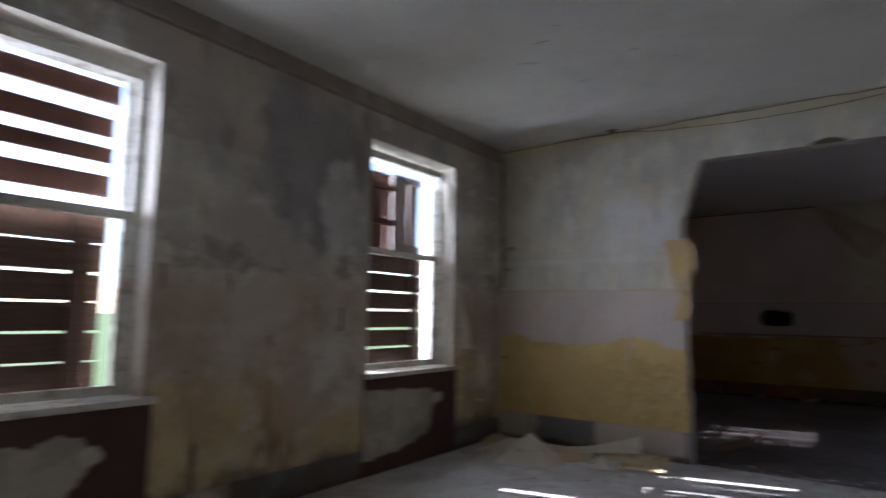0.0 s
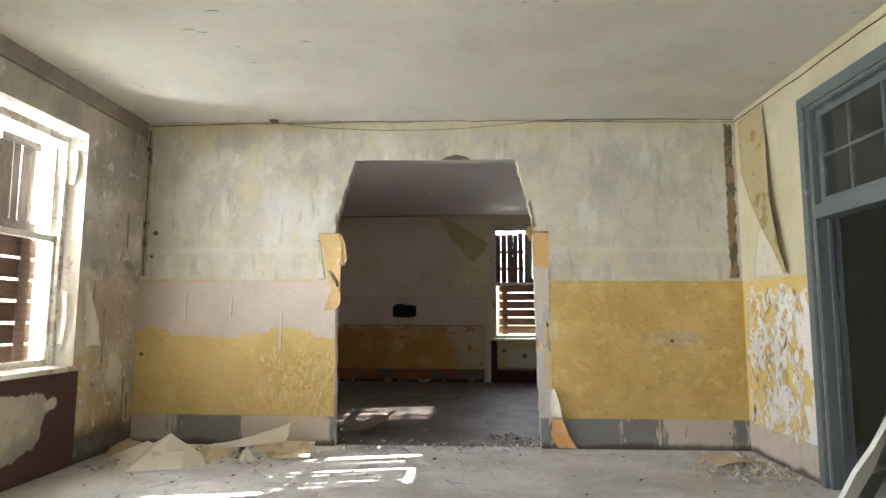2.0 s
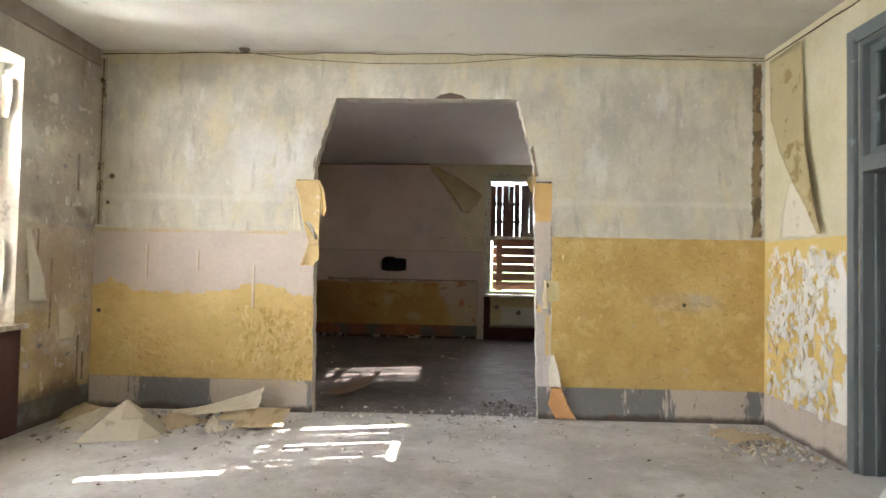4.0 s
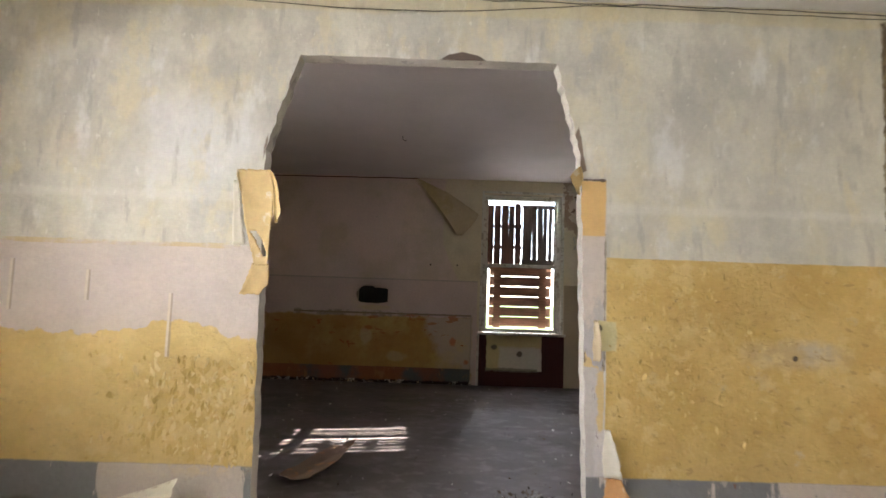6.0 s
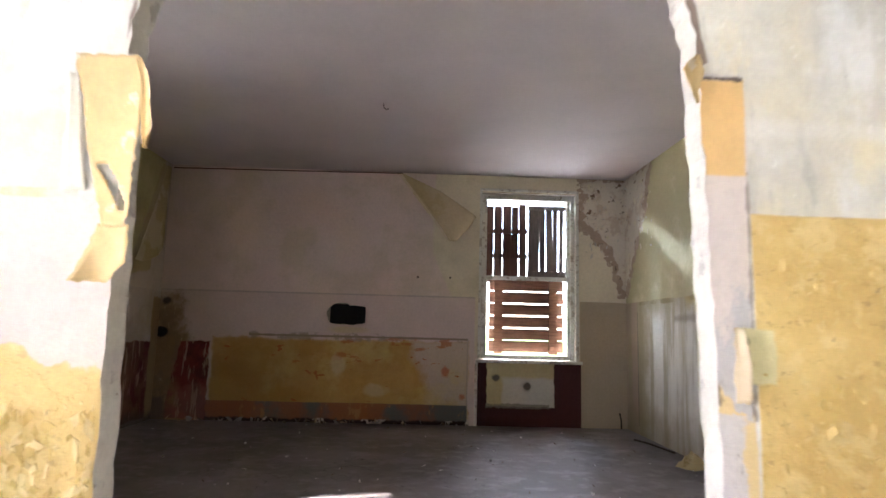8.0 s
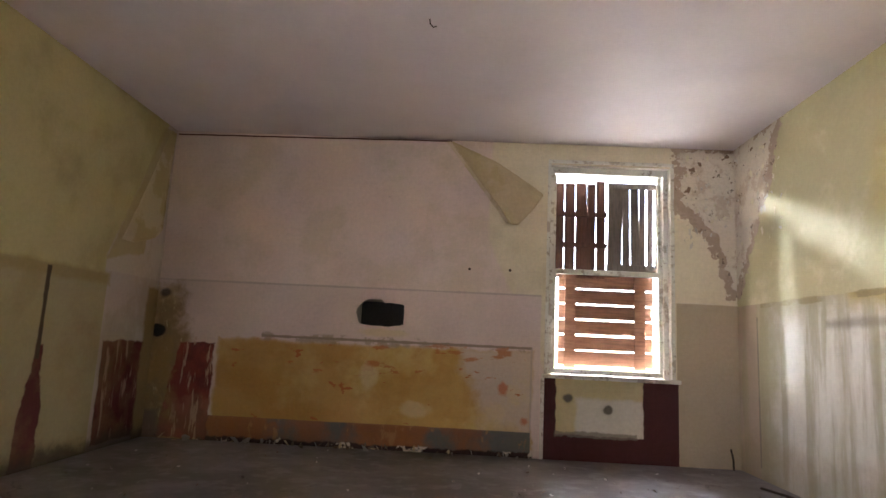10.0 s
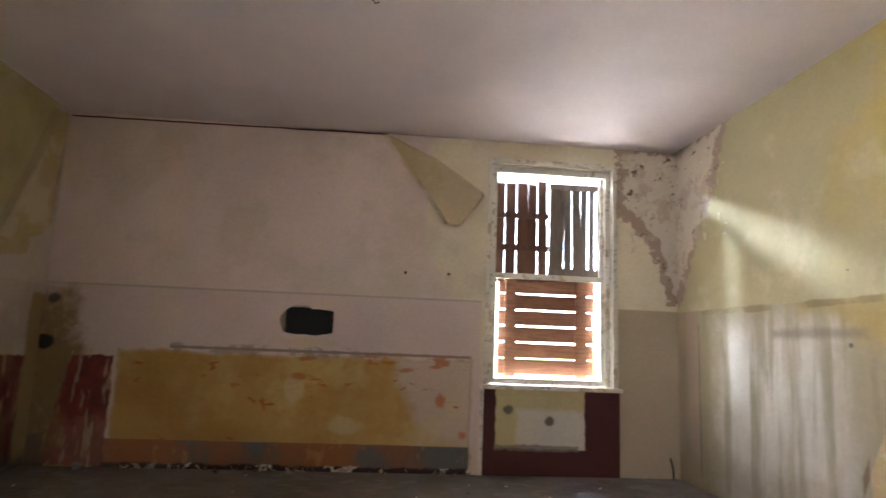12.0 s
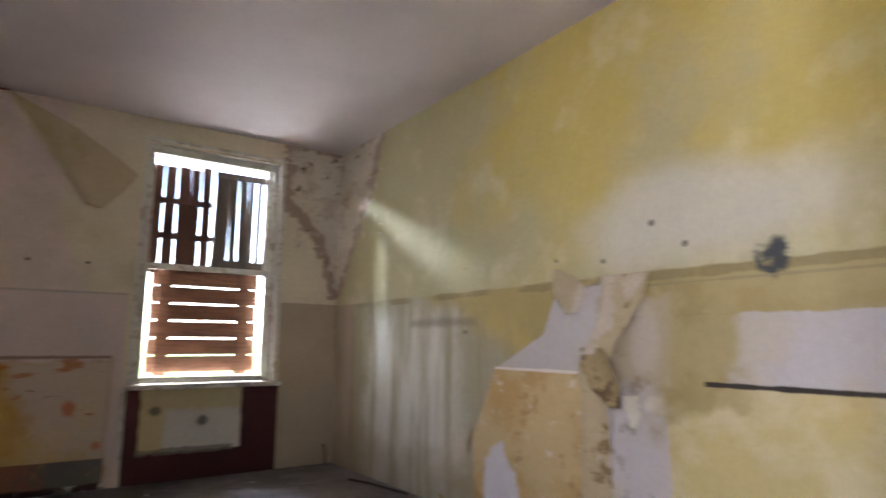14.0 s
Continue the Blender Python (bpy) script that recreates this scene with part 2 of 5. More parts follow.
p.layer((0.58, 0.54, 0.52), p.poly([(1.0, -1), (1.10, -1), (1.12, 0.35), (1.07, 0.62), (1.0, 0.60)], 0.010, 0.05, 7, 85), 0.9)
p.layer((0.14, 0.10, 0.08), p.both(p.rect(0.9, 1.075, 0.0, 1.35, 0.02, 0.06, 6, 84), p.blotch(11, 0.64, 0.02, (1.5, 1, 0.35), 86)), 0.85)
p.layer((0.16, 0.12, 0.09), p.rect(1.055, 1.066, 1.0, 1.92, 0.004, 0.018, 12, 87), 0.6)
p.layer((0.66, 0.43, 0.18), p.rect(0.5, 1.06, 1.90, 2.28, 0.008, 0.012, 6, 15))
p.layer((0.10, 0.07, 0.05), p.rect(0.9, 1.06, 2.275, 2.295, 0.004, 0.02, 9, 58), 0.9)
p.layer((0.62, 0.55, 0.30), p.rect(1.0, 1.14, 1.13, 1.33, 0.008, 0.03, 8, 18))
skirting(p, -5, 5, 0.31, 20, 0.535, ((-2.22, -1.30), (1.75, 2.95)))
for pts in ([(0.845, 2.60), (0.89, 2.33), (0.925, 2.35), (0.87, 2.66)], [(-1.285, 2.30), (-1.262, 2.30), (-1.262, 2.43), (-1.08, 3.09), (-1.10, 3.09), (-1.285, 2.43)]):
    p.layer((0.16, 0.10, 0.07), p.poly(pts, 0.006, 0.012, 9, 61), 0.85)
for u, v, q in ((-3.38, 0.95, 0.022), (-3.30, 2.28, 0.03), (-3.33, 2.02, 0.018), (1.02, 1.28, 0.025), (2.34, 1.12, 0.018)):
    p.layer((0.08, 0.06, 0.045), p.spot(u, v, q, q, 0.3, 0.4, 14, 59), 0.9)
flakes = p.both(dados, p.blotch(9, 0.55, 0.08, seed=31))
p.layer((0.69, 0.53, 0.25), p.both(flakes, p.spot(-1.6, 0.60, 0.50, 0.30, 0.5, 0.5, 3, 60)), 0.8)
p.relief(flakes, 0.003)
PARTITION = p.done(0.16, 0.004)

# room one, window wall
p = Paint("window_wall_paint", "y")
p.base((0.70, 0.66, 0.56))
p.layer((0.46, 0.43, 0.38), p.blotch(1.2, 0.52, 0.10, seed=1), 0.75)
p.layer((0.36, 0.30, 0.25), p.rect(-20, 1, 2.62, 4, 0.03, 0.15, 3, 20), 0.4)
p.layer((0.66, 0.65, 0.61), p.blotch(1.0, 0.58, 0.02, seed=2), 0.8)
p.layer((0.24, 0.20, 0.17), p.blotch(3.0, 0.66, 0.03, seed=3), 0.7)
dado = p.rect(-20, 1, -1, 1.755, 0.006, 0.015, 3, 4)
p.layer((0.60, 0.53, 0.43), dado)
p.layer((0.58, 0.45, 0.22), p.both(dado, p.both(p.rect(-20, 1, -1, 1.0, 0.05, 0.25, 3, 21), p.blotch(1.5, 0.46, 0.10, seed=5))), 0.8)
p.layer((0.22, 0.17, 0.12), p.both(dado, p.blotch(4.0, 0.62, 0.03, (1, 1, 0.25), 6)))
p.layer((0.62, 0.59, 0.50), p.both(dado, p.blotch(2.4, 0.62, 0.02, seed=14)), 0.8)
p.layer((0.18, 0.14, 0.12), p.rect(-20, 0.2, 3.37, 3.40, 0.006, 0.012, 3, 15), 0.8)
p.layer((0.26, 0.22, 0.18), p.both(p.rect(-20, 1, 1.75, 4, 0.01, 0), p.blotch(3.2, 0.62, 0.05, (1.4, 1.4, 0.3), 16)), 0.6)
for u, v0, v1, w in ((-0.62, 0.55, 1.45, 0.02), (-0.80, 1.2, 1.70, 0.016), (-0.22, 0.12, 0.72, 0.03), (-0.14, 0.3, 0.55, 0.03), (-0.30, 2.1, 2.45, 0.035), (-2.75, 1.3, 1.5, 0.03), (-3.4, 2.2, 2.5, 0.05)):
    p.layer((0.10, 0.075, 0.06), p.rect(u, u + w, v0, v1, 0.008, 0.03, 8, 22), 0.85)
p.layer((0.70, 0.67, 0.60), p.both(dado, p.either(p.spot(-0.55, 0.72, 0.28, 0.10, 0.3, 0.7, 5, 23), p.spot(-2.9, 0.9, 0.5, 0.3, 0.3, 0.7, 4, 24))), 0.85)
p.layer((0.24, 0.23, 0.23), p.spot(-3.1, 2.7, 0.55, 0.65, 0.25, 0.9, 2.5, 25), 0.75)
p.layer((0.74, 0.72, 0.68), p.spot(-2.75, 2.35, 0.28, 0.42, 0.1, 0.8, 3, 26), 0.7)
p.layer((0.26, 0.22, 0.19), p.both(p.rect(-20, 1, 1.75, 1.95, 0.05, 0.2, 4, 27), p.blotch(2.5, 0.52, 0.05, seed=28)), 0.7)
p.layer((0.27, 0.20, 0.145), p.both(p.rect(-0.85, 0.2, -1, 4, 0.10, 0.3, 3, 50), p.blotch(2.2, 0.50, 0.10, (1, 1, 0.6), 51)), 0.4)
p.layer((0.40, 0.29, 0.19), p.both(p.rect(-20, 1, -1, 1.6, 0.2, 0.3, 3, 52), p.blotch(1.8, 0.48, 0.09, seed=53)), 0.65)
p.layer((0.38, 0.36, 0.34), p.both(p.rect(-20, 1, 1.75, 4, 0.01, 0.02), p.blotch(1.5, 0.54, 0.06, seed=54)), 0.6)
p.layer((0.72, 0.69, 0.62), p.both(p.rect(-20, 1, 1.6, 3.2, 0.05, 0.2, 3, 55), p.blotch(3.2, 0.63, 0.015, seed=56)), 0.75)
p.layer((0.13, 0.10, 0.085), p.blotch(7.0, 0.69, 0.02, seed=57), 0.8)
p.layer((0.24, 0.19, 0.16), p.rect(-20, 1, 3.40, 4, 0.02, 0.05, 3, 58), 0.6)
skirting(p, -20, 1, 0.24, 7, 0.53)
p.layer((0.12, 0.095, 0.08), p.both(p.rect(-20, 1, -1, 0.32, 0.08, 0.2, 3, 59), p.blotch(2.5, 0.46, 0.08, seed=60)), 0.75)
WINDOW_WALL = p.done(0.2, 0.005)

# room one, door wall
p = Paint("door_wall_paint", "y")
p.base((0.62, 0.57, 0.40))
p.layer((0.47, 0.42, 0.26), p.blotch(1.3, 0.50, 0.10, seed=2), 0.6)
dado = p.rect(-20, 1, -1, 1.74, 0.006, 0.012, 3, 4)
p.layer((0.66, 0.50, 0.19), dado)
bare = p.both(p.rect(-20, -0.10, -1, 1.60, 0.05, 0.3, 5, 5), p.blotch(5.0, 0.47, 0.015, (1, 1, 0.6), 6))
p.layer((0.74, 0.72, 0.68), bare)
p.relief(bare, -0.006)
skirting(p, -20, 1, 0.30, 7, 0.46)
DOOR_WALL = p.done(0.15, 0.004)

# room two, far wall
p = Paint("far_wall_paint", "x")
p.base((0.70, 0.57, 0.52))
p.layer((0.70, 0.62, 0.47), p.poly([(-0.05, -1), (5, -1), (5, 4), (-0.55, 4), (-0.5, 3.5), (0.0, 2.4)], 0.03, 0.04, 3, 1))
p.layer((0.50, 0.44, 0.30), p.blotch(1.4, 0.56, 0.08, seed=2), 0.35)
p.layer((0.64, 0.52, 0.48), p.rect(-5, 0.62, -1, 1.77, 0.006, 0.012, 3, 3))
p.layer((0.38, 0.33, 0.29), p.rect(-5, 0.62, 1.755, 1.775, 0.006, 0.01, 3, 3), 0.6)
p.layer((0.43, 0.35, 0.25), p.rect(2.12, 5, -1, 1.75, 0.008, 0.012, 3, 3))
yel = p.rect(-3.0, 0.53, 0.1, 1.13, 0.03, 0.09, 3, 4)
p.layer((0.52, 0.33, 0.115), yel)
p.layer((0.40, 0.22, 0.06), p.both(yel, p.blotch(1.6, 0.52, 0.12, (1, 1, 1.4), 31)), 0.6)
p.layer((0.56, 0.47, 0.40), p.both(yel, p.poly([(0.0, 0.3), (0.6, 0.2), (0.6, 1.3), (-0.3, 1.3)], 0.1, 0.2, 3, 5)), 0.8)
p.layer((0.62, 0.48, 0.22), p.both(yel, p.blotch(1.7, 0.58, 0.08, seed=6)), 0.5)
# yellow turns softly darker towards the left
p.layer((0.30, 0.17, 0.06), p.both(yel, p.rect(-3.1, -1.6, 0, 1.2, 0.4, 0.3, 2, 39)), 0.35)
p.layer((0.40, 0.14, 0.05), p.both(yel, p.blotch(6.0, 0.655, 0.015, (0.7, 1, 1.3), 7)))
p.layer((0.26, 0.20, 0.15), p.rect(-2.52, 0.53, 1.160, 1.188, 0.006, 0.016, 5, 8), 0.9)
p.layer((0.30, 0.24, 0.17), p.both(p.rect(-2.55, 0.5, 1.12, 1.22, 0.02, 0.05, 6, 80), p.blotch(5, 0.56, 0.04, seed=81)), 0.7)
p.layer((0.62, 0.50, 0.32), p.spot(-1.15, 1.27, 0.26, 0.045, 0.3, 0.6, 8, 82), 0.7)
p.layer((0.40, 0.34, 0.30), p.rect(0.515, 0.535, 0.1, 1.18, 0.006, 0.008, 5, 8), 0.7)
band = p.rect(-5, 0.53, -1, 0.27, 0.006, 0.012, 3, 9)
p.layer((0.14, 0.14, 0.13), band)
p.layer((0.33, 0.12, 0.05), p.both(band, p.blotch(1.8, 0.53, 0.10, (1, 1, 0.7), 10)), 0.65)
p.layer((0.34, 0.13, 0.05), p.both(band, p.either(p.rect(-3.1, -2.35, -1, 1, 0.10, 0.3, 4, 71), p.rect(-1.45, -0.62, -1, 1, 0.12, 0.3, 4, 72))), 0.8)
p.layer((0.44, 0.24, 0.11), p.both(band, p.blotch(6.0, 0.60, 0.03, (1.4, 1, 0.6), 73)), 0.6)
p.layer((0.42, 0.15, 0.05), p.both(p.rect(-2.6, 0.3, 0.80, 1.16, 0.02, 0.06, 4, 74), p.blotch(4.5, 0.60, 0.02, (0.6, 1, 1.6), 75)), 0.75)
p.layer((0.50, 0.16, 0.08), p.either(p.spot(0.22, 0.72, 0.05, 0.07, 0.4, 0.9, 14, 76), p.spot(0.46, 0.38, 0.05, 0.04, 0.4, 0.9, 14, 77)), 0.8)
p.layer((0.62, 0.50, 0.30), p.both(yel, p.either(p.spot(-1.28, 0.78, 0.10, 0.14, 0.3, 0.8, 5, 78), p.spot(-0.75, 0.45, 0.16, 0.08, 0.3, 0.8, 5, 79))), 0.6)
p.layer((0.05, 0.03, 0.03), p.rect(-5, 0.55, -1, 0.05, 0.012, 0.05, 6, 11))
p.layer((0.62, 0.55, 0.45), p.both(p.rect(-5, 0.55, -1, 0.06, 0.012, 0.05, 6, 11), p.blotch(6, 0.60, 0.02, seed=12)))
# soft veil, wall colour darkened towards the left corner
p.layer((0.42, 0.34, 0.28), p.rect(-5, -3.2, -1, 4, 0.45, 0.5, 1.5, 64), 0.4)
stain = p.poly([(-5, -1), (-3.4, -1), (-3.3, 0.7), (-3.5, 1.66), (-5, 1.70)], 0.12, 0.34, 4, 13)
p.layer((0.33, 0.24, 0.12), stain, 0.9)
p.layer((0.20, 0.14, 0.08), p.both(stain, p.blotch(3.0, 0.47, 0.08, seed=38)), 0.8)
p.layer((0.50, 0.42, 0.28), p.both(stain, p.blotch(9.0, 0.62, 0.03, (1.6, 1, 0.5), 61)), 0.6)
red = p.poly([(-3.62, 0.02), (-3.05, 0.0), (-3.05, 1.06), (-3.45, 1.06)], 0.01, 0.05, 6, 14)
p.layer((0.20, 0.045, 0.038), red)
p.layer((0.09, 0.025, 0.022), p.both(red, p.blotch(3, 0.50, 0.06, seed=32)), 0.7)
p.layer((0.50, 0.36, 0.27), p.both(red, p.blotch(8, 0.57, 0.03, (1.8, 1, 0.25), 15)), 0.75)
p.layer((0.45, 0.28, 0.20), p.both(red, p.rect(-4, -3, -1, 0.42, 0.1, 0.25, 5, 33)), 0.3)
p.layer((0.28, 0.19, 0.09), p.both(p.rect(-5, -3.45, 0.2, 1.3, 0.1, 0.2, 3, 34), p.blotch(3.5, 0.50, 0.06, seed=35)), 0.7)
p.layer((0.018, 0.018, 0.016), p.spot(-3.73, 1.18, 0.10, 0.075, 0.15, 0.35, 8, 36))
p.layer((0.16, 0.12, 0.09), p.poly([(-5, -1), (-3.45, -1), (-3.62, 0.30), (-5, 0.34)], 0.05, 0.15, 5, 16), 0.9)
p.layer((0.045, 0.035, 0.03), p.spot(-3.68, 1.61, 0.06, 0.05, 0.4, 0.3), 0.9)
p.layer((0.09, 0.07, 0.05), p.spot(-3.80, 1.62, 0.03, 0.03, 0.4, 0.3), 0.9)
plas = p.either(p.poly([(2.10, 3.6), (2.10, 2.80), (2.9, 2.05), (2.9, 3.6)], 0.008, 0.26, 5.0, 17), p.poly([(2.36, 2.9), (2.70, 1.82), (2.9, 1.80), (2.9, 2.9)], 0.008, 0.18, 5.0, 17))
p.layer((0.40, 0.30, 0.23), plas)
core = p.either(p.poly([(2.22, 3.52), (2.20, 2.90), (2.9, 2.25), (2.9, 3.52)], 0.010, 0.26, 7, 18), p.poly([(2.48, 2.9), (2.74, 1.95), (2.9, 1.92), (2.9, 2.9)], 0.010, 0.18, 7, 18))
p.layer((0.64, 0.57, 0.47), p.both(plas, core))
p.layer((0.48, 0.38, 0.29), p.both(plas, p.blotch(5, 0.56, 0.04, seed=37)), 0.7)
p.relief(p.both(plas, core), 0.006)
p.layer((0.20, 0.13, 0.09), p.both(plas, p.blotch(7, 0.64, 0.02, seed=19)))
p.layer((0.10, 0.07, 0.055), p.both(plas, p.blotch(14, 0.66, 0.015, seed=62)), 0.8)
p.relief(plas, -0.010)
p.relief(p.both(plas, p.noise(9, 6, 0.7, seed=20)), 0.03)
p.layer((0.40, 0.31, 0.25), p.both(p.rect(-5, 2.0, 1.2, 4, 0.05, 0), p.blotch(11, 0.70, 0.02, seed=63)), 0.5)
FAR_WALL = p.done(0.19, 0.003)

# room two, right wall
p = Paint("yellow_wall_paint", "y", shift=(0, 0.055, 0.005))
p.base((0.45, 0.40, 0.235))
p.layer((0.55, 0.42, 0.11), p.both(p.rect(-2, 3.9, 2.0, 5, 0.5, 0.6, 1.2, 1), p.blotch(0.8, 0.46, 0.14, (1, 1, 1.2), 2)), 0.8)
p.layer((0.62, 0.58, 0.50), p.spot(1.75, 2.05, 0.75, 0.28, 0.5, 0.5, 2, 3), 0.8)
p.layer((0.70, 0.63, 0.42), p.blotch(2.2, 0.60, 0.10, seed=4), 0.4)
lower = p.rect(-2, 8, -1, 1.735, 0.006, 0.015, 2, 5)
p.layer((0.39, 0.345, 0.23), lower)
p.layer((0.50, 0.37, 0.10), p.both(lower, p.poly([(2.7, 1.0), (4.4, 1.78), (2.4, 1.8)], 0.15, 0.2, 3, 6)), 0.7)
p.layer((0.40, 0.31, 0.23), p.both(lower, p.rect(5.88, 8, -1, 3, 0.01, 0.03, 4, 7)))
# pale streaked stain, also brightened in colour for window light falling below the rays
p.layer((0.66, 0.64, 0.57), p.both(lower, p.both(p.rect(3.95, 5.5, -1, 1.60, 0.22, 0.35, 2, 8), p.blotch(1.8, 0.40, 0.14, (2, 2, 0.3), 65))), 0.85)
p.layer((0.33, 0.29, 0.18), p.both(lower, p.blotch(2.2, 0.55, 0.06, (2.2, 2.2, 0.2), 9)), 0.65)
p.layer((0.30, 0.24, 0.15), p.both(lower, p.rect(-2, 8, -1, 0.35, 0.15, 0.3, 3, 40)), 0.5)
p.layer((0.20, 0.16, 0.12), p.rect(5.86, 5.89, 0.1, 1.6, 0.01, 0.015, 5, 7), 0.8)
p.layer((0.25, 0.21, 0.16), p.rect(3.7, 4.7, 1.46, 1.53, 0.03, 0.03, 4, 10), 0.6)
# layers laid bare where the paper hangs off
p.layer((0.40, 0.31, 0.13), p.both(lower, p.poly([(0, 1.40), (3.2, 1.40), (4.3, 1.70), (4.3, 1.8), (0, 1.8)], 0.10, 0.2, 2.5, 30)), 0.85)
bare = p.either(p.poly([(-1, -1), (3.78, -1), (3.74, 0.6), (3.47, 1.12), (2.95, 1.38), (2.6, 1.48), (-1, 1.48)], 0.008, 0.03, 5, 11), p.poly([(2.1, 1.3), (2.98, 1.3), (2.84, 1.62), (2.52, 1.70), (2.3, 1.70)], 0.008, 0.03, 5, 11))
p.layer((0.50, 0.455, 0.45), bare)
p.layer((0.52, 0.44, 0.28), p.both(bare, p.blotch(2.2, 0.58, 0.06, seed=44)), 0.45)
och = p.both(bare, p.poly([(2.52, -1), (4, -1), (4, 1.135), (2.45, 1.135)], 0.008, 0.03, 6, 12))
p.layer((0.56, 0.42, 0.22), och)
p.layer((0.46, 0.28, 0.10), p.both(och, p.blotch(2.0, 0.52, 0.10, seed=33)), 0.7)
p.layer((0.33, 0.19, 0.08), p.both(och, p.blotch(6, 0.62, 0.03, seed=13)), 0.6)
p.layer((0.70, 0.62, 0.50), p.both(och, p.blotch(9, 0.64, 0.03, seed=34)), 0.6)
p.layer((0.58, 0.55, 0.57), p.both(och, p.poly([(2.95, -1), (3.68, -1), (3.60, 0.45), (3.40, 0.60), (3.2, 0.2)], 0.02, 0.10, 4, 14)))
low = p.both(bare, p.rect(-2, 1.98, -1, 1.105, 0.010, 0.03, 5, 15))
p.layer((0.58, 0.49, 0.29), low)
p.layer((0.50, 0.40, 0.16), p.both(low, p.blotch(2.0, 0.52, 0.08, seed=35)), 0.7)
p.layer((0.50, 0.45, 0.45), p.both(low, p.blotch(1.7, 0.60, 0.03, seed=36)), 0.6)
p.layer((0.70, 0.66, 0.60), p.spot(2.02, 0.98, 0.10, 0.05, 0.4, 0.8, 7, 37))
p.layer((0.72, 0.66, 0.58), p.rect(2.45, 3.47, 1.125, 1.145, 0.006, 0.012, 6, 16))
p.layer((0.42, 0.34, 0.17), p.poly([(1.72, 0.98), (1.98, 0.86), (2.06, 1.2), (2.04, 1.735), (1.48, 1.735), (1.56, 1.30)], 0.04, 0.12, 2.5, 17))
p.layer((0.34, 0.26, 0.11), p.both(lower, p.both(p.rect(1.5, 2.1, 0.8, 1.8, 0.1, 0.2, 3, 42), p.blotch(2.6, 0.54, 0.06, seed=43))), 0.6)
p.layer((0.42, 0.34, 0.17), p.both(lower, p.poly([(-1, 1.57), (1.7, 1.57), (1.7, 1.8), (-1, 1.8)], 0.03, 0.16, 2.2, 38)), 0.9)
p.layer((0.45, 0.37, 0.25), p.poly([(1.94, 1.09), (2.46, 1.09), (2.46, 1.60), (1.94, 1.60)], 0.03, 0.08, 3, 45), 0.9)
p.layer((0.56, 0.50, 0.45), p.spot(2.12, 1.36, 0.09, 0.20, 0.5, 0.6, 4, 46), 0.6)
p.layer((0.20, 0.14, 0.07), p.both(lower, p.both(p.rect(2.05, 2.7, -1, 1.25, 0.06, 0.15, 3, 47), p.blotch(3.2, 0.60, 0.05, seed=48))), 0.6)
p.layer((0.27, 0.22, 0.11), p.both(p.rect(-2, 5.8, 1.69, 1.742, 0.006, 0.03, 4, 49), p.blotch(2.0, 0.47, 0.06, seed=50)), 0.75)
p.layer((0.22, 0.15, 0.09), p.poly([(3.50, 1.13), (3.53, 1.13), (3.82, 0.55), (3.86, -1), (3.80, -1), (3.76, 0.55)][::-1], 0.010, 0.012, 6, 51), 0.8)
p.layer((0.05, 0.04, 0.035), p.rect(-2, 1.75, 1.098, 1.125, 0.006, 0.012, 6, 15))
mould = p.either(p.both(p.spot(1.34, 1.745, 0.085, 0.085, 0.25, 0.9, 16, 18), p.blotch(24, 0.42, 0.08, seed=66)), p.spot(1.315, 1.80, 0.04, 0.045, 0.35, 0.9, 18, 39))
p.layer((0.07, 0.075, 0.08), mould)
for u, v, r in ((1.82, 1.88, 0.018), (2.40, 1.84, 0.016), (2.03, 2.03, 0.02), (2.81, 1.885, 0.014), (3.85, 1.41, 0.018), (3.84, 1.93, 0.009)):
    p.layer((0.10, 0.085, 0.07), p.spot(u, v, r, r, 0.4, 0.3, 20), 0.85)
plas = p.poly([(5.22, 3.6), (5.58, 2.85), (6.27, 1.80), (6.5, 1.8), (6.5, 3.6)], 0.010, 0.22, 5, 20)
p.layer((0.40, 0.30, 0.23), plas)
p.layer((0.62, 0.55, 0.45), p.both(plas, p.poly([(5.38, 3.54), (5.78, 2.70), (6.33, 1.95), (6.5, 1.95), (6.5, 3.54)], 0.010, 0.26, 7, 21)))
p.layer((0.48, 0.38, 0.29), p.both(plas, p.blotch(5, 0.56, 0.04, seed=41)), 0.7)
p.layer((0.20, 0.13, 0.09), p.both(plas, p.blotch(7, 0.64, 0.02, seed=22)))
p.layer((0.10, 0.07, 0.055), p.both(plas, p.blotch(14, 0.66, 0.015, seed=62)), 0.8)
p.relief(plas, -0.010)
p.relief(p.both(plas, p.noise(9, 6, 0.7, seed=20)), 0.03)
p.relief(bare, -0.004)
p.layer((0.30, 0.25, 0.15), p.rect(-2, 2.3, 1.655, 1.67, 0.005, 0.012, 3, 64), 0.7)
YELLOW_WALL = p.done(0.15, 0.002)

# room two, left wall
p = Paint("left_wall_paint", "y")
p.base((0.50, 0.44, 0.23))
p.layer((0.52, 0.45, 0.38), p.poly([(5.3, 1.9), (6.2, 3.6), (7, 3.6), (7, 1.7), (5.3, 1.7)][::-1], 0.02, 0.05, 4, 1))
p.layer((0.42, 0.34, 0.17), p.poly([(5.30, 1.85), (6.1, 3.5), (6.3, 3.5), (5.95, 2.0)][::-1], 0.02, 0.05, 4, 2), 0.8)
p.layer((0.40, 0.35, 0.21), p.rect(-1, 5.36, -1, 1.70, 0.008, 0.012, 3, 3))
p.layer((0.48, 0.41, 0.36), p.rect(5.36, 8, -1, 1.74, 0.008, 0.012, 3, 3))
red = p.rect(5.42, 6.25, 0.05, 1.05, 0.01, 0.05, 5, 4)
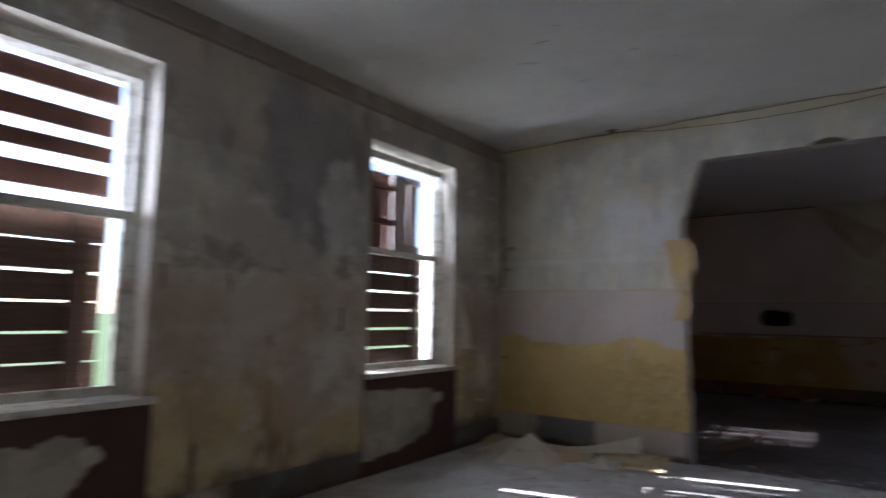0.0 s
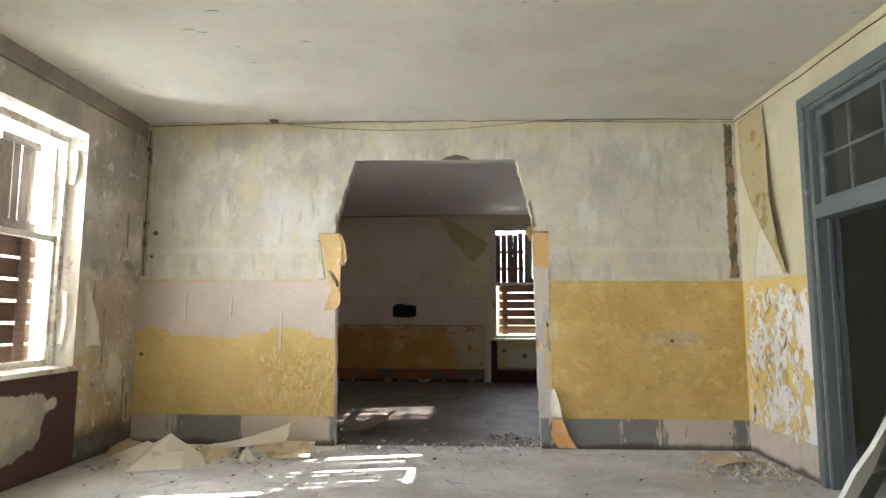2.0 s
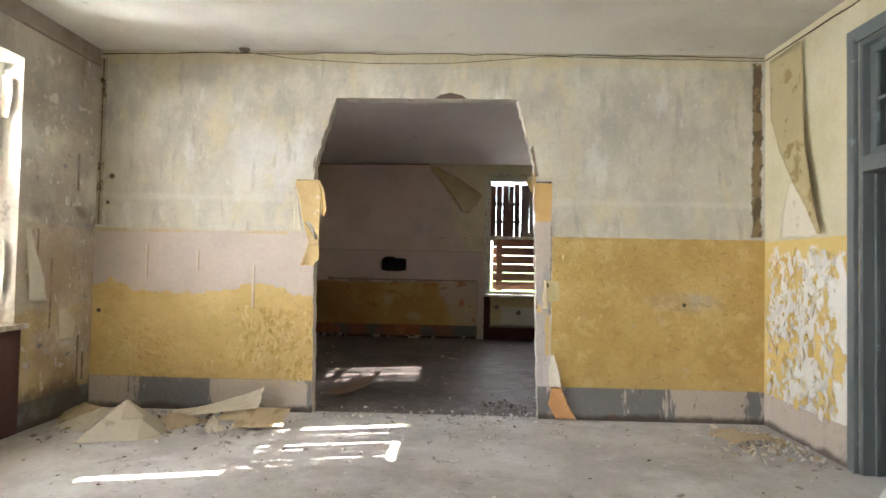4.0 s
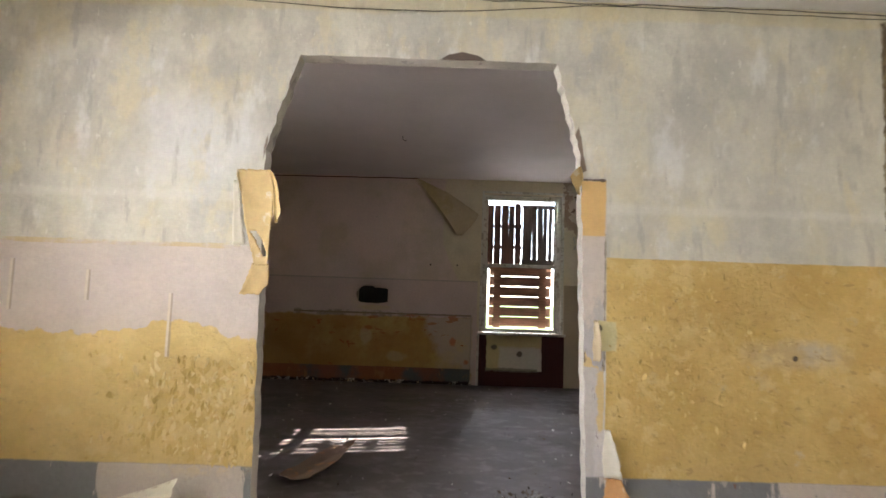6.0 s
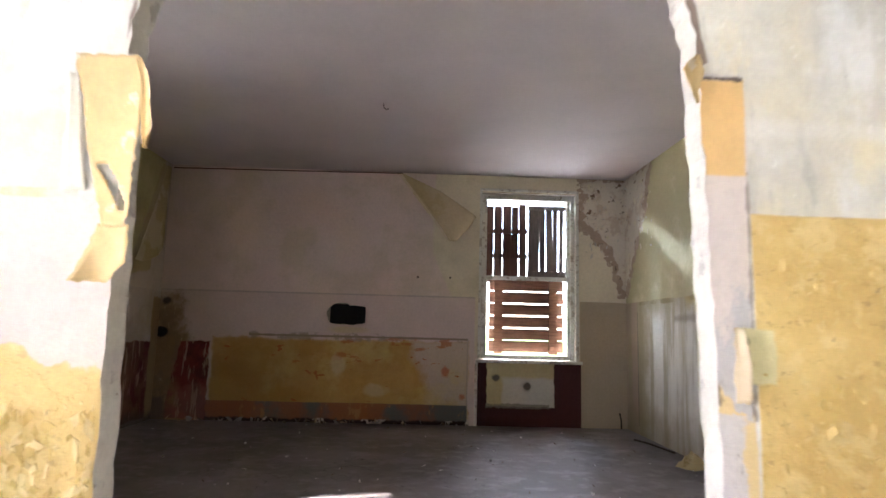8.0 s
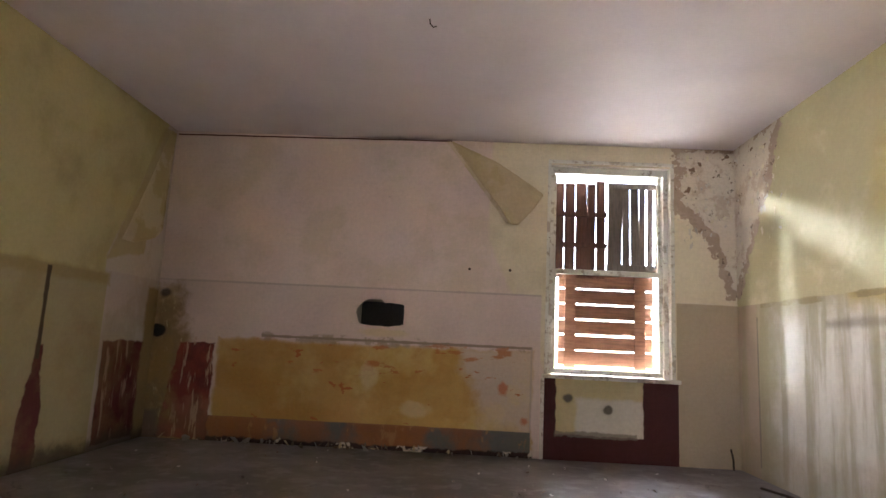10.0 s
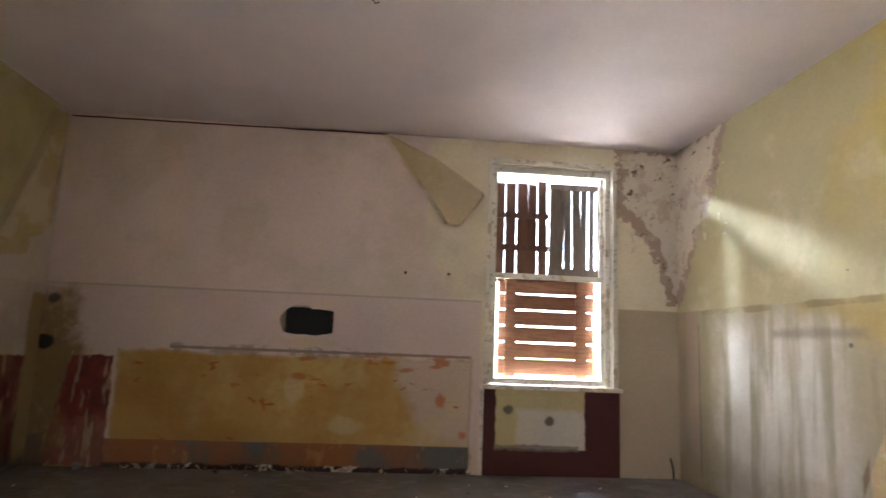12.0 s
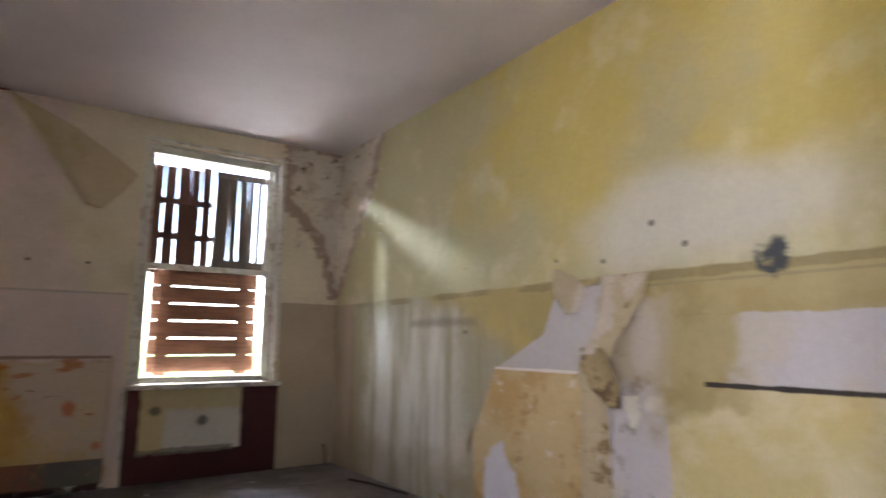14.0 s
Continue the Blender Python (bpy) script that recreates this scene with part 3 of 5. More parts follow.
p.layer((0.13, 0.034, 0.032), red)
p.layer((0.08, 0.022, 0.02), p.both(red, p.blotch(3, 0.50, 0.06, seed=12)), 0.7)
p.layer((0.40, 0.25, 0.19), p.both(red, p.blotch(7, 0.60, 0.03, (1, 1.6, 0.3), 5)), 0.8)
p.layer((0.28, 0.20, 0.10), p.rect(6.15, 8, -1, 1.66, 0.03, 0.08, 4, 6))
p.layer((0.12, 0.035, 0.035), p.poly([(4.36, -0.2), (4.64, -0.2), (4.64, 0.5), (4.56, 1.0), (4.50, 1.0), (4.40, 0.5)], 0.01, 0.07, 5, 7))
p.layer((0.30, 0.22, 0.11), p.blotch(1.6, 0.54, 0.10, seed=13), 0.35)
p.layer((0.34, 0.26, 0.12), p.rect(-1, 5.4, 1.60, 1.72, 0.03, 0.06, 3, 14), 0.7)
p.layer((0.08, 0.06, 0.045), p.rect(4.49, 4.54, 0.9, 1.68, 0.008, 0.02, 6, 8))
p.layer(DIRT, p.rect(-1, 8, -1, 0.12, 0.08, 0.14, 4, 9), 0.85)
LEFT_WALL = p.done(0.15, 0.003)

# ceilings and floor
p = Paint("ceiling_one_paint")
p.base((0.66, 0.64, 0.58))
p.layer((0.48, 0.46, 0.41), p.blotch(0.7, 0.53, 0.12, seed=1), 0.5)
p.layer((0.12, 0.10, 0.08), p.both(p.blotch(9, 0.66, 0.01, (0.4, 1.4, 1), 2), p.blotch(1.2, 0.54, 0.06, seed=3)), 0.8)
CEILING_ONE = p.done(0.10, 0.003)
p = Paint("ceiling_two_paint")
p.base((0.70, 0.63, 0.63))
p.layer((0.60, 0.55, 0.54), p.blotch(0.8, 0.55, 0.12, seed=1), 0.5)
CEILING_TWO = p.done(0.08, 0.0015)
p = Paint("concrete_floor", rough=0.8, spec=0.3)
p.base((0.57, 0.555, 0.54))
p.layer((0.36, 0.345, 0.335), p.blotch(1.1, 0.52, 0.10, seed=1), 0.6)
p.layer((0.62, 0.61, 0.60), p.blotch(2.6, 0.60, 0.06, seed=2), 0.6)
p.layer((0.30, 0.25, 0.20), p.both(p.rect(-9, 9, -20, 20, 0.1, 0), p.blotch(0.9, 0.58, 0.10, seed=12)), 0.6)
p.layer((0.34, 0.31, 0.27), p.blotch(16, 0.66, 0.02, seed=3), 0.7)
p.layer((0.06, 0.055, 0.05), p.blotch(22, 0.71, 0.015, seed=4), 0.8)
crack = p.step(p.math("ABSOLUTE", p.math("SUBTRACT", p.noise(0.9, 5, 0.6, seed=9), 0.5)), 0.0035, 0.001)
p.layer((0.05, 0.045, 0.04), p.both(crack, p.blotch(0.8, 0.56, 0.04, seed=10)), 0.7)
FLOOR = p.done(0.25, 0.003)
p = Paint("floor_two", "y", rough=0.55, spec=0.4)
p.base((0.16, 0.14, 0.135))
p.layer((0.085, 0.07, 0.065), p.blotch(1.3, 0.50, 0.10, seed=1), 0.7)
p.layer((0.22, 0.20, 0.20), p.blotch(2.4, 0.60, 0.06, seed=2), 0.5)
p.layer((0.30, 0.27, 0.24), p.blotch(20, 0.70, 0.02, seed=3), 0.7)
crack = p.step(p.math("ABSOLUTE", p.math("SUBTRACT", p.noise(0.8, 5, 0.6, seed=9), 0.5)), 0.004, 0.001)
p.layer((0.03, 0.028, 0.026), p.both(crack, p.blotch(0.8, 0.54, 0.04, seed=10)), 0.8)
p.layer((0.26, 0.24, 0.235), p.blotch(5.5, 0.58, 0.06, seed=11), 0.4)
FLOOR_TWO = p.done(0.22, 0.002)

JAMB = plain("jamb_plaster", (0.55, 0.51, 0.44), 0.9, 0.25, 0.004, (((0.40, 0.36, 0.32), 6, 0.60), ((0.20, 0.15, 0.11), 9, 0.70)))
SASH_WHITE = plain("flaking_white_paint", (0.66, 0.64, 0.58), 0.6, 0.2, 0.002, (((0.46, 0.41, 0.34), 6, 0.56), ((0.40, 0.36, 0.30), 12, 0.62), ((0.16, 0.12, 0.09), 16, 0.68)))
BOARD_RED = plain("red_brown_board", (0.29, 0.145, 0.092), 0.8, 0.3, 0.001, stretch=(0.6, 0.6, 6))
BOARD_BROWN = plain("brown_board", (0.12, 0.075, 0.055), 0.85, 0.3, 0.001, stretch=(0.6, 0.6, 6))
BOARD_DARK = plain("weathered_board", (0.15, 0.075, 0.055), 0.85, 0.3, 0.001, stretch=(6, 6, 0.6))
BOARD_GREY = plain("grey_board", (0.17, 0.14, 0.12), 0.85, 0.3, 0.001, stretch=(6, 6, 0.6))
DOOR_BLUE = plain("blue_grey_gloss_paint", (0.135, 0.155, 0.155), 0.45, 0.18, 0.001, (((0.22, 0.26, 0.27), 5, 0.66), ((0.05, 0.05, 0.05), 11, 0.74)))
MAROON_PAINT = plain("maroon_paint", MAROON, 0.7, 0.3, 0.002, (((0.16, 0.07, 0.06), 9, 0.68),))
OUTSIDE = plain("outside_render", (0.45, 0.42, 0.38))
GRASS = plain("grass_ground", (0.07, 0.11, 0.035), 0.95, 0.4, 0.01)
PAPER = plain("old_wallpaper", (0.60, 0.53, 0.41), 0.85, 0.15, 0.001, (((0.42, 0.35, 0.26), 5, 0.62),))
DARK_ROOM = plain("dim_room_paint", (0.46, 0.46, 0.40), 0.9, 0.25)


# building helpers
def mesh_from(bm, name, mats):
    me = bpy.data.meshes.new(name)
    bm.normal_update()
    bm.to_mesh(me)
    bm.free()
    for m in mats if isinstance(mats, (list, tuple)) else [mats]:
        me.materials.append(m)
    return me


def part(name, bm, material, parent=None, label=""):
    ob = new(name, mesh_from(bm, name, material))
    if parent is not None:
        ob.parent = parent
    if label:
        ob["label"] = label
    return ob


def empty(name, m=None):
    ob = new(name)
    if m is not None:
        ob.matrix_basis = m
    return ob


def box(x0, x1, y0, y1, z0, z1, bevel=0.0, bm=None):
    bm = bm or bmesh.new()
    m = Matrix.LocRotScale(((x0 + x1) / 2, (y0 + y1) / 2, (z0 + z1) / 2), None, (x1 - x0, y1 - y0, z1 - z0))
    made = bmesh.ops.create_cube(bm, size=1, matrix=m)["verts"]
    if bevel:
        edges = list({e for v in made for e in v.link_edges})
        bmesh.ops.bevel(bm, geom=edges, offset=bevel, segments=2, affect="EDGES", profile=0.5)
    return bm


def wall_sheet(name, axis, u0, u1, face, back, z0, z1, holes, mats, label):
    """A wall with thickness whose openings go through it. axis 'x': it runs along x at y = face."""
    us = sorted({u0, u1, *[h[0] for h in holes], *[h[1] for h in holes]})
    vs = sorted({z0, z1, *[h[2] for h in holes], *[h[3] for h in holes]})
    bm = bmesh.new()

    def solid(i, j):
        if not (0 <= i < len(us) - 1 and 0 <= j < len(vs) - 1):
            return False
        cu, cv = (us[i] + us[i + 1]) / 2, (vs[j] + vs[j + 1]) / 2
        return not any(a < cu < b and c < cv < d for a, b, c, d in holes)

    def at(u, w, v):
        return (u, w, v) if axis == "x" else (w, u, v)

    def quad(pts, slot):
        f = bm.faces.new([bm.verts.new(at(*q)) for q in pts])
        f.material_index = slot

    for i in range(len(us) - 1):
        for j in range(len(vs) - 1):
            if not solid(i, j):
                continue
            a, b, c, d = us[i], us[i + 1], vs[j], vs[j + 1]
            quad([(a, face, c), (b, face, c), (b, face, d), (a, face, d)], 0)
            quad([(a, back, c), (b, back, c), (b, back, d), (a, back, d)], 2)
            for di, dj, pts in ((-1, 0, [(a, face, c), (a, face, d), (a, back, d), (a, back, c)]), (1, 0, [(b, face, c), (b, face, d), (b, back, d), (b, back, c)]),
                                (0, -1, [(a, face, c), (b, face, c), (b, back, c), (a, back, c)]), (0, 1, [(a, face, d), (b, face, d), (b, back, d), (a, back, d)])):
                if not solid(i + di, j + dj):
                    quad(pts, 1)
    bmesh.ops.remove_doubles(bm, verts=bm.verts, dist=0.0005)
    bmesh.ops.recalc_face_normals(bm, faces=bm.faces)
    return tagged(part(name, bm, mats), label, "wall", kind="structure")


# the large structure
part("floor", box(R1L - 0.5, 6.6, R1B - 0.2, 0.07, -0.2, 0.0), FLOOR)
tagged(bpy.data.objects["floor"], "dusty grey concrete floor with grit and stains", "floor", kind="structure")
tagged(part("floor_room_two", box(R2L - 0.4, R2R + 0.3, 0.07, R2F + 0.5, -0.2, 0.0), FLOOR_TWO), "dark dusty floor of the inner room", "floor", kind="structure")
tagged(part("ceiling", box(R1L - 0.4, R1R + 0.2, R1B - 0.2, 0.0, H, H + 0.2), CEILING_ONE), "stained off-white plaster ceiling", "ceiling", kind="structure")
tagged(part("ceiling_room_two", box(R2L - 0.4, R2R + 0.3, 0.0, R2F + 0.5, H, H + 0.2), CEILING_TWO), "mauve-grey painted plaster ceiling", "ceiling", kind="structure")
tagged(part("ground", box(-400, 400, -400, 400, -0.7, -0.6), GRASS), "rough grass outside the building", "ground", kind="structure")


def rough_line(a, b, n, amount, seed):
    rnd = random.Random(seed)
    out = []
    for k in range(n):
        s = k / n
        j = amount if k else amount * 0.3
        out.append((a[0] + (b[0] - a[0]) * s + rnd.uniform(-j, j), a[1] + (b[1] - a[1]) * s + (rnd.uniform(-j, j) if k else 0)))
    return out


corners = [(-1.235, 0.0), (-1.272, 2.42), (-1.07, 3.095), (0.715, 3.095), (0.885, 2.46), (0.955, 0.0)]
edge = []
for k, (a, b) in enumerate(zip(corners, corners[1:])):
    edge += rough_line(a, b, (40, 14, 24, 14, 40)[k], (0.006, 0.009, 0.004, 0.010, 0.007)[k], k)
edge = [(edge[0][0], 0.0)] + edge[1:] + [corners[-1]]
# the wall round the opening, in strips from the rough edge outwards
UL, UR = R2L - 0.3, R1R + 0.1
bm = bmesh.new()


def panel(a, b, c, d):
    """One piece of the wall between four (x, z) corners, front and rear."""
    for y, turn, slot in ((0.0, 1, 0), (PT, -1, 2)):
        bm.faces.new([bm.verts.new((x, y, z)) for x, z in (a, b, c, d)][::turn]).material_index = slot


for k in range(len(edge) - 1):
    (x0, z0), (x1, z1) = edge[k], edge[k + 1]
    if k < 54:
        panel((UL, z0), (x0, z0), (x1, z1), (UL, z1))
    elif k < 78:
        panel((x0, z0), (x1, z1), (x1, H), (x0, H))
    else:
        panel((x1, z1), (UR, z1), (UR, z0), (x0, z0))
    bm.faces.new([bm.verts.new(q) for q in ((x0, 0, z0), (x0, PT, z0), (x1, PT, z1), (x1, 0, z1))]).material_index = 1
panel((UL, edge[54][1]), edge[54], (edge[54][0], H), (UL, H))
panel(edge[78], (UR, edge[78][1]), (UR, H), (edge[78][0], H))
bmesh.ops.remove_doubles(bm, verts=bm.verts, dist=0.0004)
tagged(part("wall_partition", bm, [PARTITION, JAMB, JAMB]), "peeling yellow and grey painted wall with a wide chamfered opening", "wall", kind="structure")


def hole(y, head=WIN_Z1 + 0.06):
    return (y - WIN_W / 2, y + WIN_W / 2, WIN_Z0, head)


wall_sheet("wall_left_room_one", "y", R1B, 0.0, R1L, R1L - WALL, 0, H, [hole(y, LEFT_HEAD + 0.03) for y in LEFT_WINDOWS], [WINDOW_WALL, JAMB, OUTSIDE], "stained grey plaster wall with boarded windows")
wall_sheet("wall_right_room_one", "y", R1B, 0.0, R1R, R1R + 0.2, 0, H, [(DOOR_Y0, DOOR_Y1, 0.0, DOOR_TOP)], [DOOR_WALL, JAMB, DARK_ROOM], "flaking cream and yellow painted wall beside the door")
wall_sheet("wall_back_room_one", "x", R1L - 0.3, R1R + 0.1, R1B, R1B - 0.2, 0, H, [], [PARTITION, JAMB, OUTSIDE], "plain painted rear wall")
wall_sheet("wall_left_room_two", "y", PT, R2F, R2L, R2L - 0.38, 0, H, [hole(ROOM2_WINDOW)], [LEFT_WALL, JAMB, OUTSIDE], "yellowed wall with torn paper and red paint")
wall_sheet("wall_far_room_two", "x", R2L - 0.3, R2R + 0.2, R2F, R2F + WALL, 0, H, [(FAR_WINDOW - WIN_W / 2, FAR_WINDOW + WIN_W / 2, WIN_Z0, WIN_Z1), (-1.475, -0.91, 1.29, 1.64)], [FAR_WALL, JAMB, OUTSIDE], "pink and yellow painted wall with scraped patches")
wall_sheet("wall_right_room_two", "y", PT, R2F, R2R, R2R + 0.2, 0, H, [], [YELLOW_WALL, JAMB, OUTSIDE], "mottled yellow wall with torn hanging paper")
# unseen slabs added only to cut the sun; overhangs set where its patches end
tagged(part("sun_block_room_two", box(R2L - 1.01, 7.0, 0.07, R2F + 0.5, H + 0.2, H + 0.32), OUTSIDE), "unseen flat slab added to cut the sun through the windows", "roof", kind="structure")
tagged(part("roof", box(R1L - 1.28, 7.0, R1B - 0.6, 0.07, H + 0.2, H + 0.32), OUTSIDE), "unseen flat slab added to cut the sun through the windows", "roof", kind="structure")
# dark room behind the door
tagged(part("floor_side_room", box(R2R + 0.3, 6.6, 0.07, 0.9, -0.2, 0.0), FLOOR), "bare concrete floor of the side room", "floor", kind="structure")
tagged(part("ceiling_side_room", box(R1R + 0.2, 6.6, -6.0, 2.0, H, H + 0.2), DARK_ROOM), "dim ceiling of the side room", "ceiling", kind="structure")
wall_sheet("wall_side_room_east", "y", -6.0, 2.0, 6.4, 6.6, 0, H, [], [DARK_ROOM] * 3, "dim painted wall of the side room")
wall_sheet("wall_side_room_north", "x", R1R + 0.2, 6.4, 0.6, 0.8, 0, H, [], [DARK_ROOM] * 3, "dim painted wall of the side room")
wall_sheet("wall_side_room_south", "x", R1R + 0.2, 6.4, -6.0, -6.2, 0, H, [], [DARK_ROOM] * 3, "dim painted wall of the side room")


# boarded sash windows; local x runs right as seen from inside, y outward, z up
def window(name, m, label, style, depth=0.22, seed=0, red=BOARD_BROWN, tight=0.0, gap=0.026, missing=0, head=WIN_Z1, slit=False, foot=0.035):
    rnd = random.Random(seed)
    w = tagged(empty(name, m), label, "window", kind="structure")
    hw, z0, z1, d = WIN_W / 2, WIN_Z0, head, depth
    mid = z0 + (WIN_Z1 - z0) * 0.49
    # box frame and sashes
    part("window_jamb", box(-hw, -hw + 0.055, d - 0.03, d + 0.12, z0, z1, 0.004), SASH_WHITE, w)
    part("window_jamb", box(hw - 0.055, hw, d - 0.03, d + 0.12, z0, z1, 0.004), SASH_WHITE, w)
    part("window_head", box(-hw + 0.055, hw - 0.055, d - 0.03, d + 0.12, z1 - 0.075, z1, 0.004), SASH_WHITE, w)
    part("meeting_rail", box(-hw + 0.055, hw - 0.055, d, d + 0.05, mid - 0.035, mid + 0.025, 0.004), SASH_WHITE, w)
    part("bottom_rail", box(-hw + 0.055, hw - 0.055, d, d + 0.05, z0 + 0.012, z0 + 0.07, 0.004), SASH_WHITE, w)
    for s in (-1, 1):
        x = s * (hw - 0.075)
        part("sash_stile", box(x - 0.02, x + 0.02, d + 0.004, d + 0.046, z0 + 0.07, mid - 0.035, 0.003), SASH_WHITE, w)
        part("sash_stile", box(x - 0.016, x + 0.016, d + 0.05, d + 0.09, mid + 0.025, z1 - 0.06, 0.003), SASH_WHITE, w)
    sill = box(-hw - 0.06, hw + 0.08, -0.075, 0.0, z0 - 0.035, z0 + 0.008, 0.006)
    box(-hw, hw, -0.002, d + 0.1, z0 - 0.02, z0 + 0.007, 0.0, sill)
    part("window_sill", sill, SASH_WHITE, w, "white painted sill with flaking edges")
    # boards nailed outside
    y = d + 0.14

    def board(x0, x1, za, zb, mat, y0=y, thick=0.022, tilt=0.0):
        bm = box(-(x1 - x0) / 2, (x1 - x0) / 2, 0, thick, -(zb - za) / 2, (zb - za) / 2, 0.003)
        for v in bm.verts:
            v.co.z += rnd.uniform(-0.003, 0.003)
            v.co.x += rnd.uniform(-0.003, 0.003)
        b = part("board", bm, mat, w)
        b.matrix_basis = pose((x0 + x1) / 2, y0, (za + zb) / 2, 0, tilt, 0)

    top, low = z1 - 0.125, z0 + foot
    if style == "slats":
        # upper half: two slatted panels
        x = -hw + 0.05
        for k in range(5):
            bw = (0.135, 0.105, 0.115, 0.085, 0.09)[k]
            board(x, x + bw + tight, mid - 0.06, top + rnd.uniform(-0.03, 0.02), BOARD_DARK, tilt=rnd.uniform(-0.5, 0.5))
            x += bw + (0.022, 0.026, 0.016, 0.026, 0.03)[k]
        for zc in (mid + 0.33, mid + 0.70):
            board(-hw + 0.03, 0.02, zc - 0.03, zc + 0.03, BOARD_DARK, y - 0.03, tilt=rnd.uniform(-0.6, 0.6))
        x = 0.05 - tight
        for k in range(4 if slit else 6):
            bw = (0.15, 0.07, 0.085, 0.055, 0.05, 0.035)[k]
            board(x, x + bw + tight, mid - 0.04, top - 0.02, BOARD_GREY, y + 0.01, tilt=rnd.uniform(-0.8, 0.8))
            x += bw + (0.02, 0.028, 0.016, 0.038, 0.04, 0.05)[k]
        end = 0.50 if slit else hw - 0.07
        board(0.02, end, mid + 0.03, mid + 0.12, BOARD_GREY, y - 0.016, tilt=0.6)
        board(0.03, end, top - 0.07, top + 0.0, BOARD_GREY, y - 0.016, tilt=-0.3)
    elif style == "planks":
        z = mid + 0.02
        for k in range(5):
            bh = (0.14, 0.10, 0.13, 0.13, 0.12)[k]
            board(-hw - 0.02, hw - 0.10 + rnd.uniform(-0.03, 0.01), z + 0.10, z + 0.10 + bh, BOARD_DARK, tilt=rnd.uniform(-1, 1))
            z += bh + (0.09, 0.08, 0.10, 0.10, 0.1)[k]
    if style in ("slats", "planks"):
        # lower half: close horizontal planks with two upright battens
        n = 6
        pitch = (mid - low) / n
        for k in range(missing, n):
            board(-hw + 0.15, hw - 0.125 + rnd.uniform(-0.012, 0.012), low + k * pitch, low + (k + 1) * pitch - gap - rnd.uniform(0, 0.008), red, y, 0.04 if red is BOARD_RED else 0.05, tilt=rnd.uniform(-0.35, 0.35))
        for x in (-hw + 0.22, hw - 0.34):
            board(x, x + 0.125, low - 0.03, mid, red, y - 0.024)
    return w


window("window_1", pose(FAR_WINDOW, R2F, 0), "white sash window boarded with reddish planks and slats", "slats", 0.11, 1, BOARD_RED, tight=0.012, gap=0.019, foot=0.115)
window("window_2", pose(R1L, LEFT_WINDOWS[0], 0, 0, 0, 90), "white sash window boarded with grey slats", "slats", 0.20, 2, tight=0.014, gap=0.02, head=LEFT_HEAD, slit=True)
window("window_3", pose(R1L, LEFT_WINDOWS[1], 0, 0, 0, 90), "sash window with wide gaps between dark planks", "planks", 0.20, 3, gap=0.014, head=LEFT_HEAD)
# never in view, added behind the camera to let more light into room one
window("unseen_window_4", pose(R1L, LEFT_WINDOWS[2], 0, 0, 0, 90), "sash window with wide gaps between dark planks", "planks", 0.20, 4, head=LEFT_HEAD)
window("window_5", pose(R2L, ROOM2_WINDOW, 0, 0, 0, 90), "white sash window boarded with slats", "slats", 0.05, 5, tight=0.006, gap=0.02)


# the doorway with its transom light
GLASS = bpy.data.materials.new("old_glass")
GLASS.use_nodes = True
g = GLASS.node_tree.nodes["Principled BSDF"]
g.inputs["Transmission Weight"].default_value, g.inputs["Roughness"].default_value = 1.0, 0.08
g.inputs["Base Color"].default_value, g.inputs["IOR"].default_value = (0.75, 0.8, 0.8, 1), 1.45


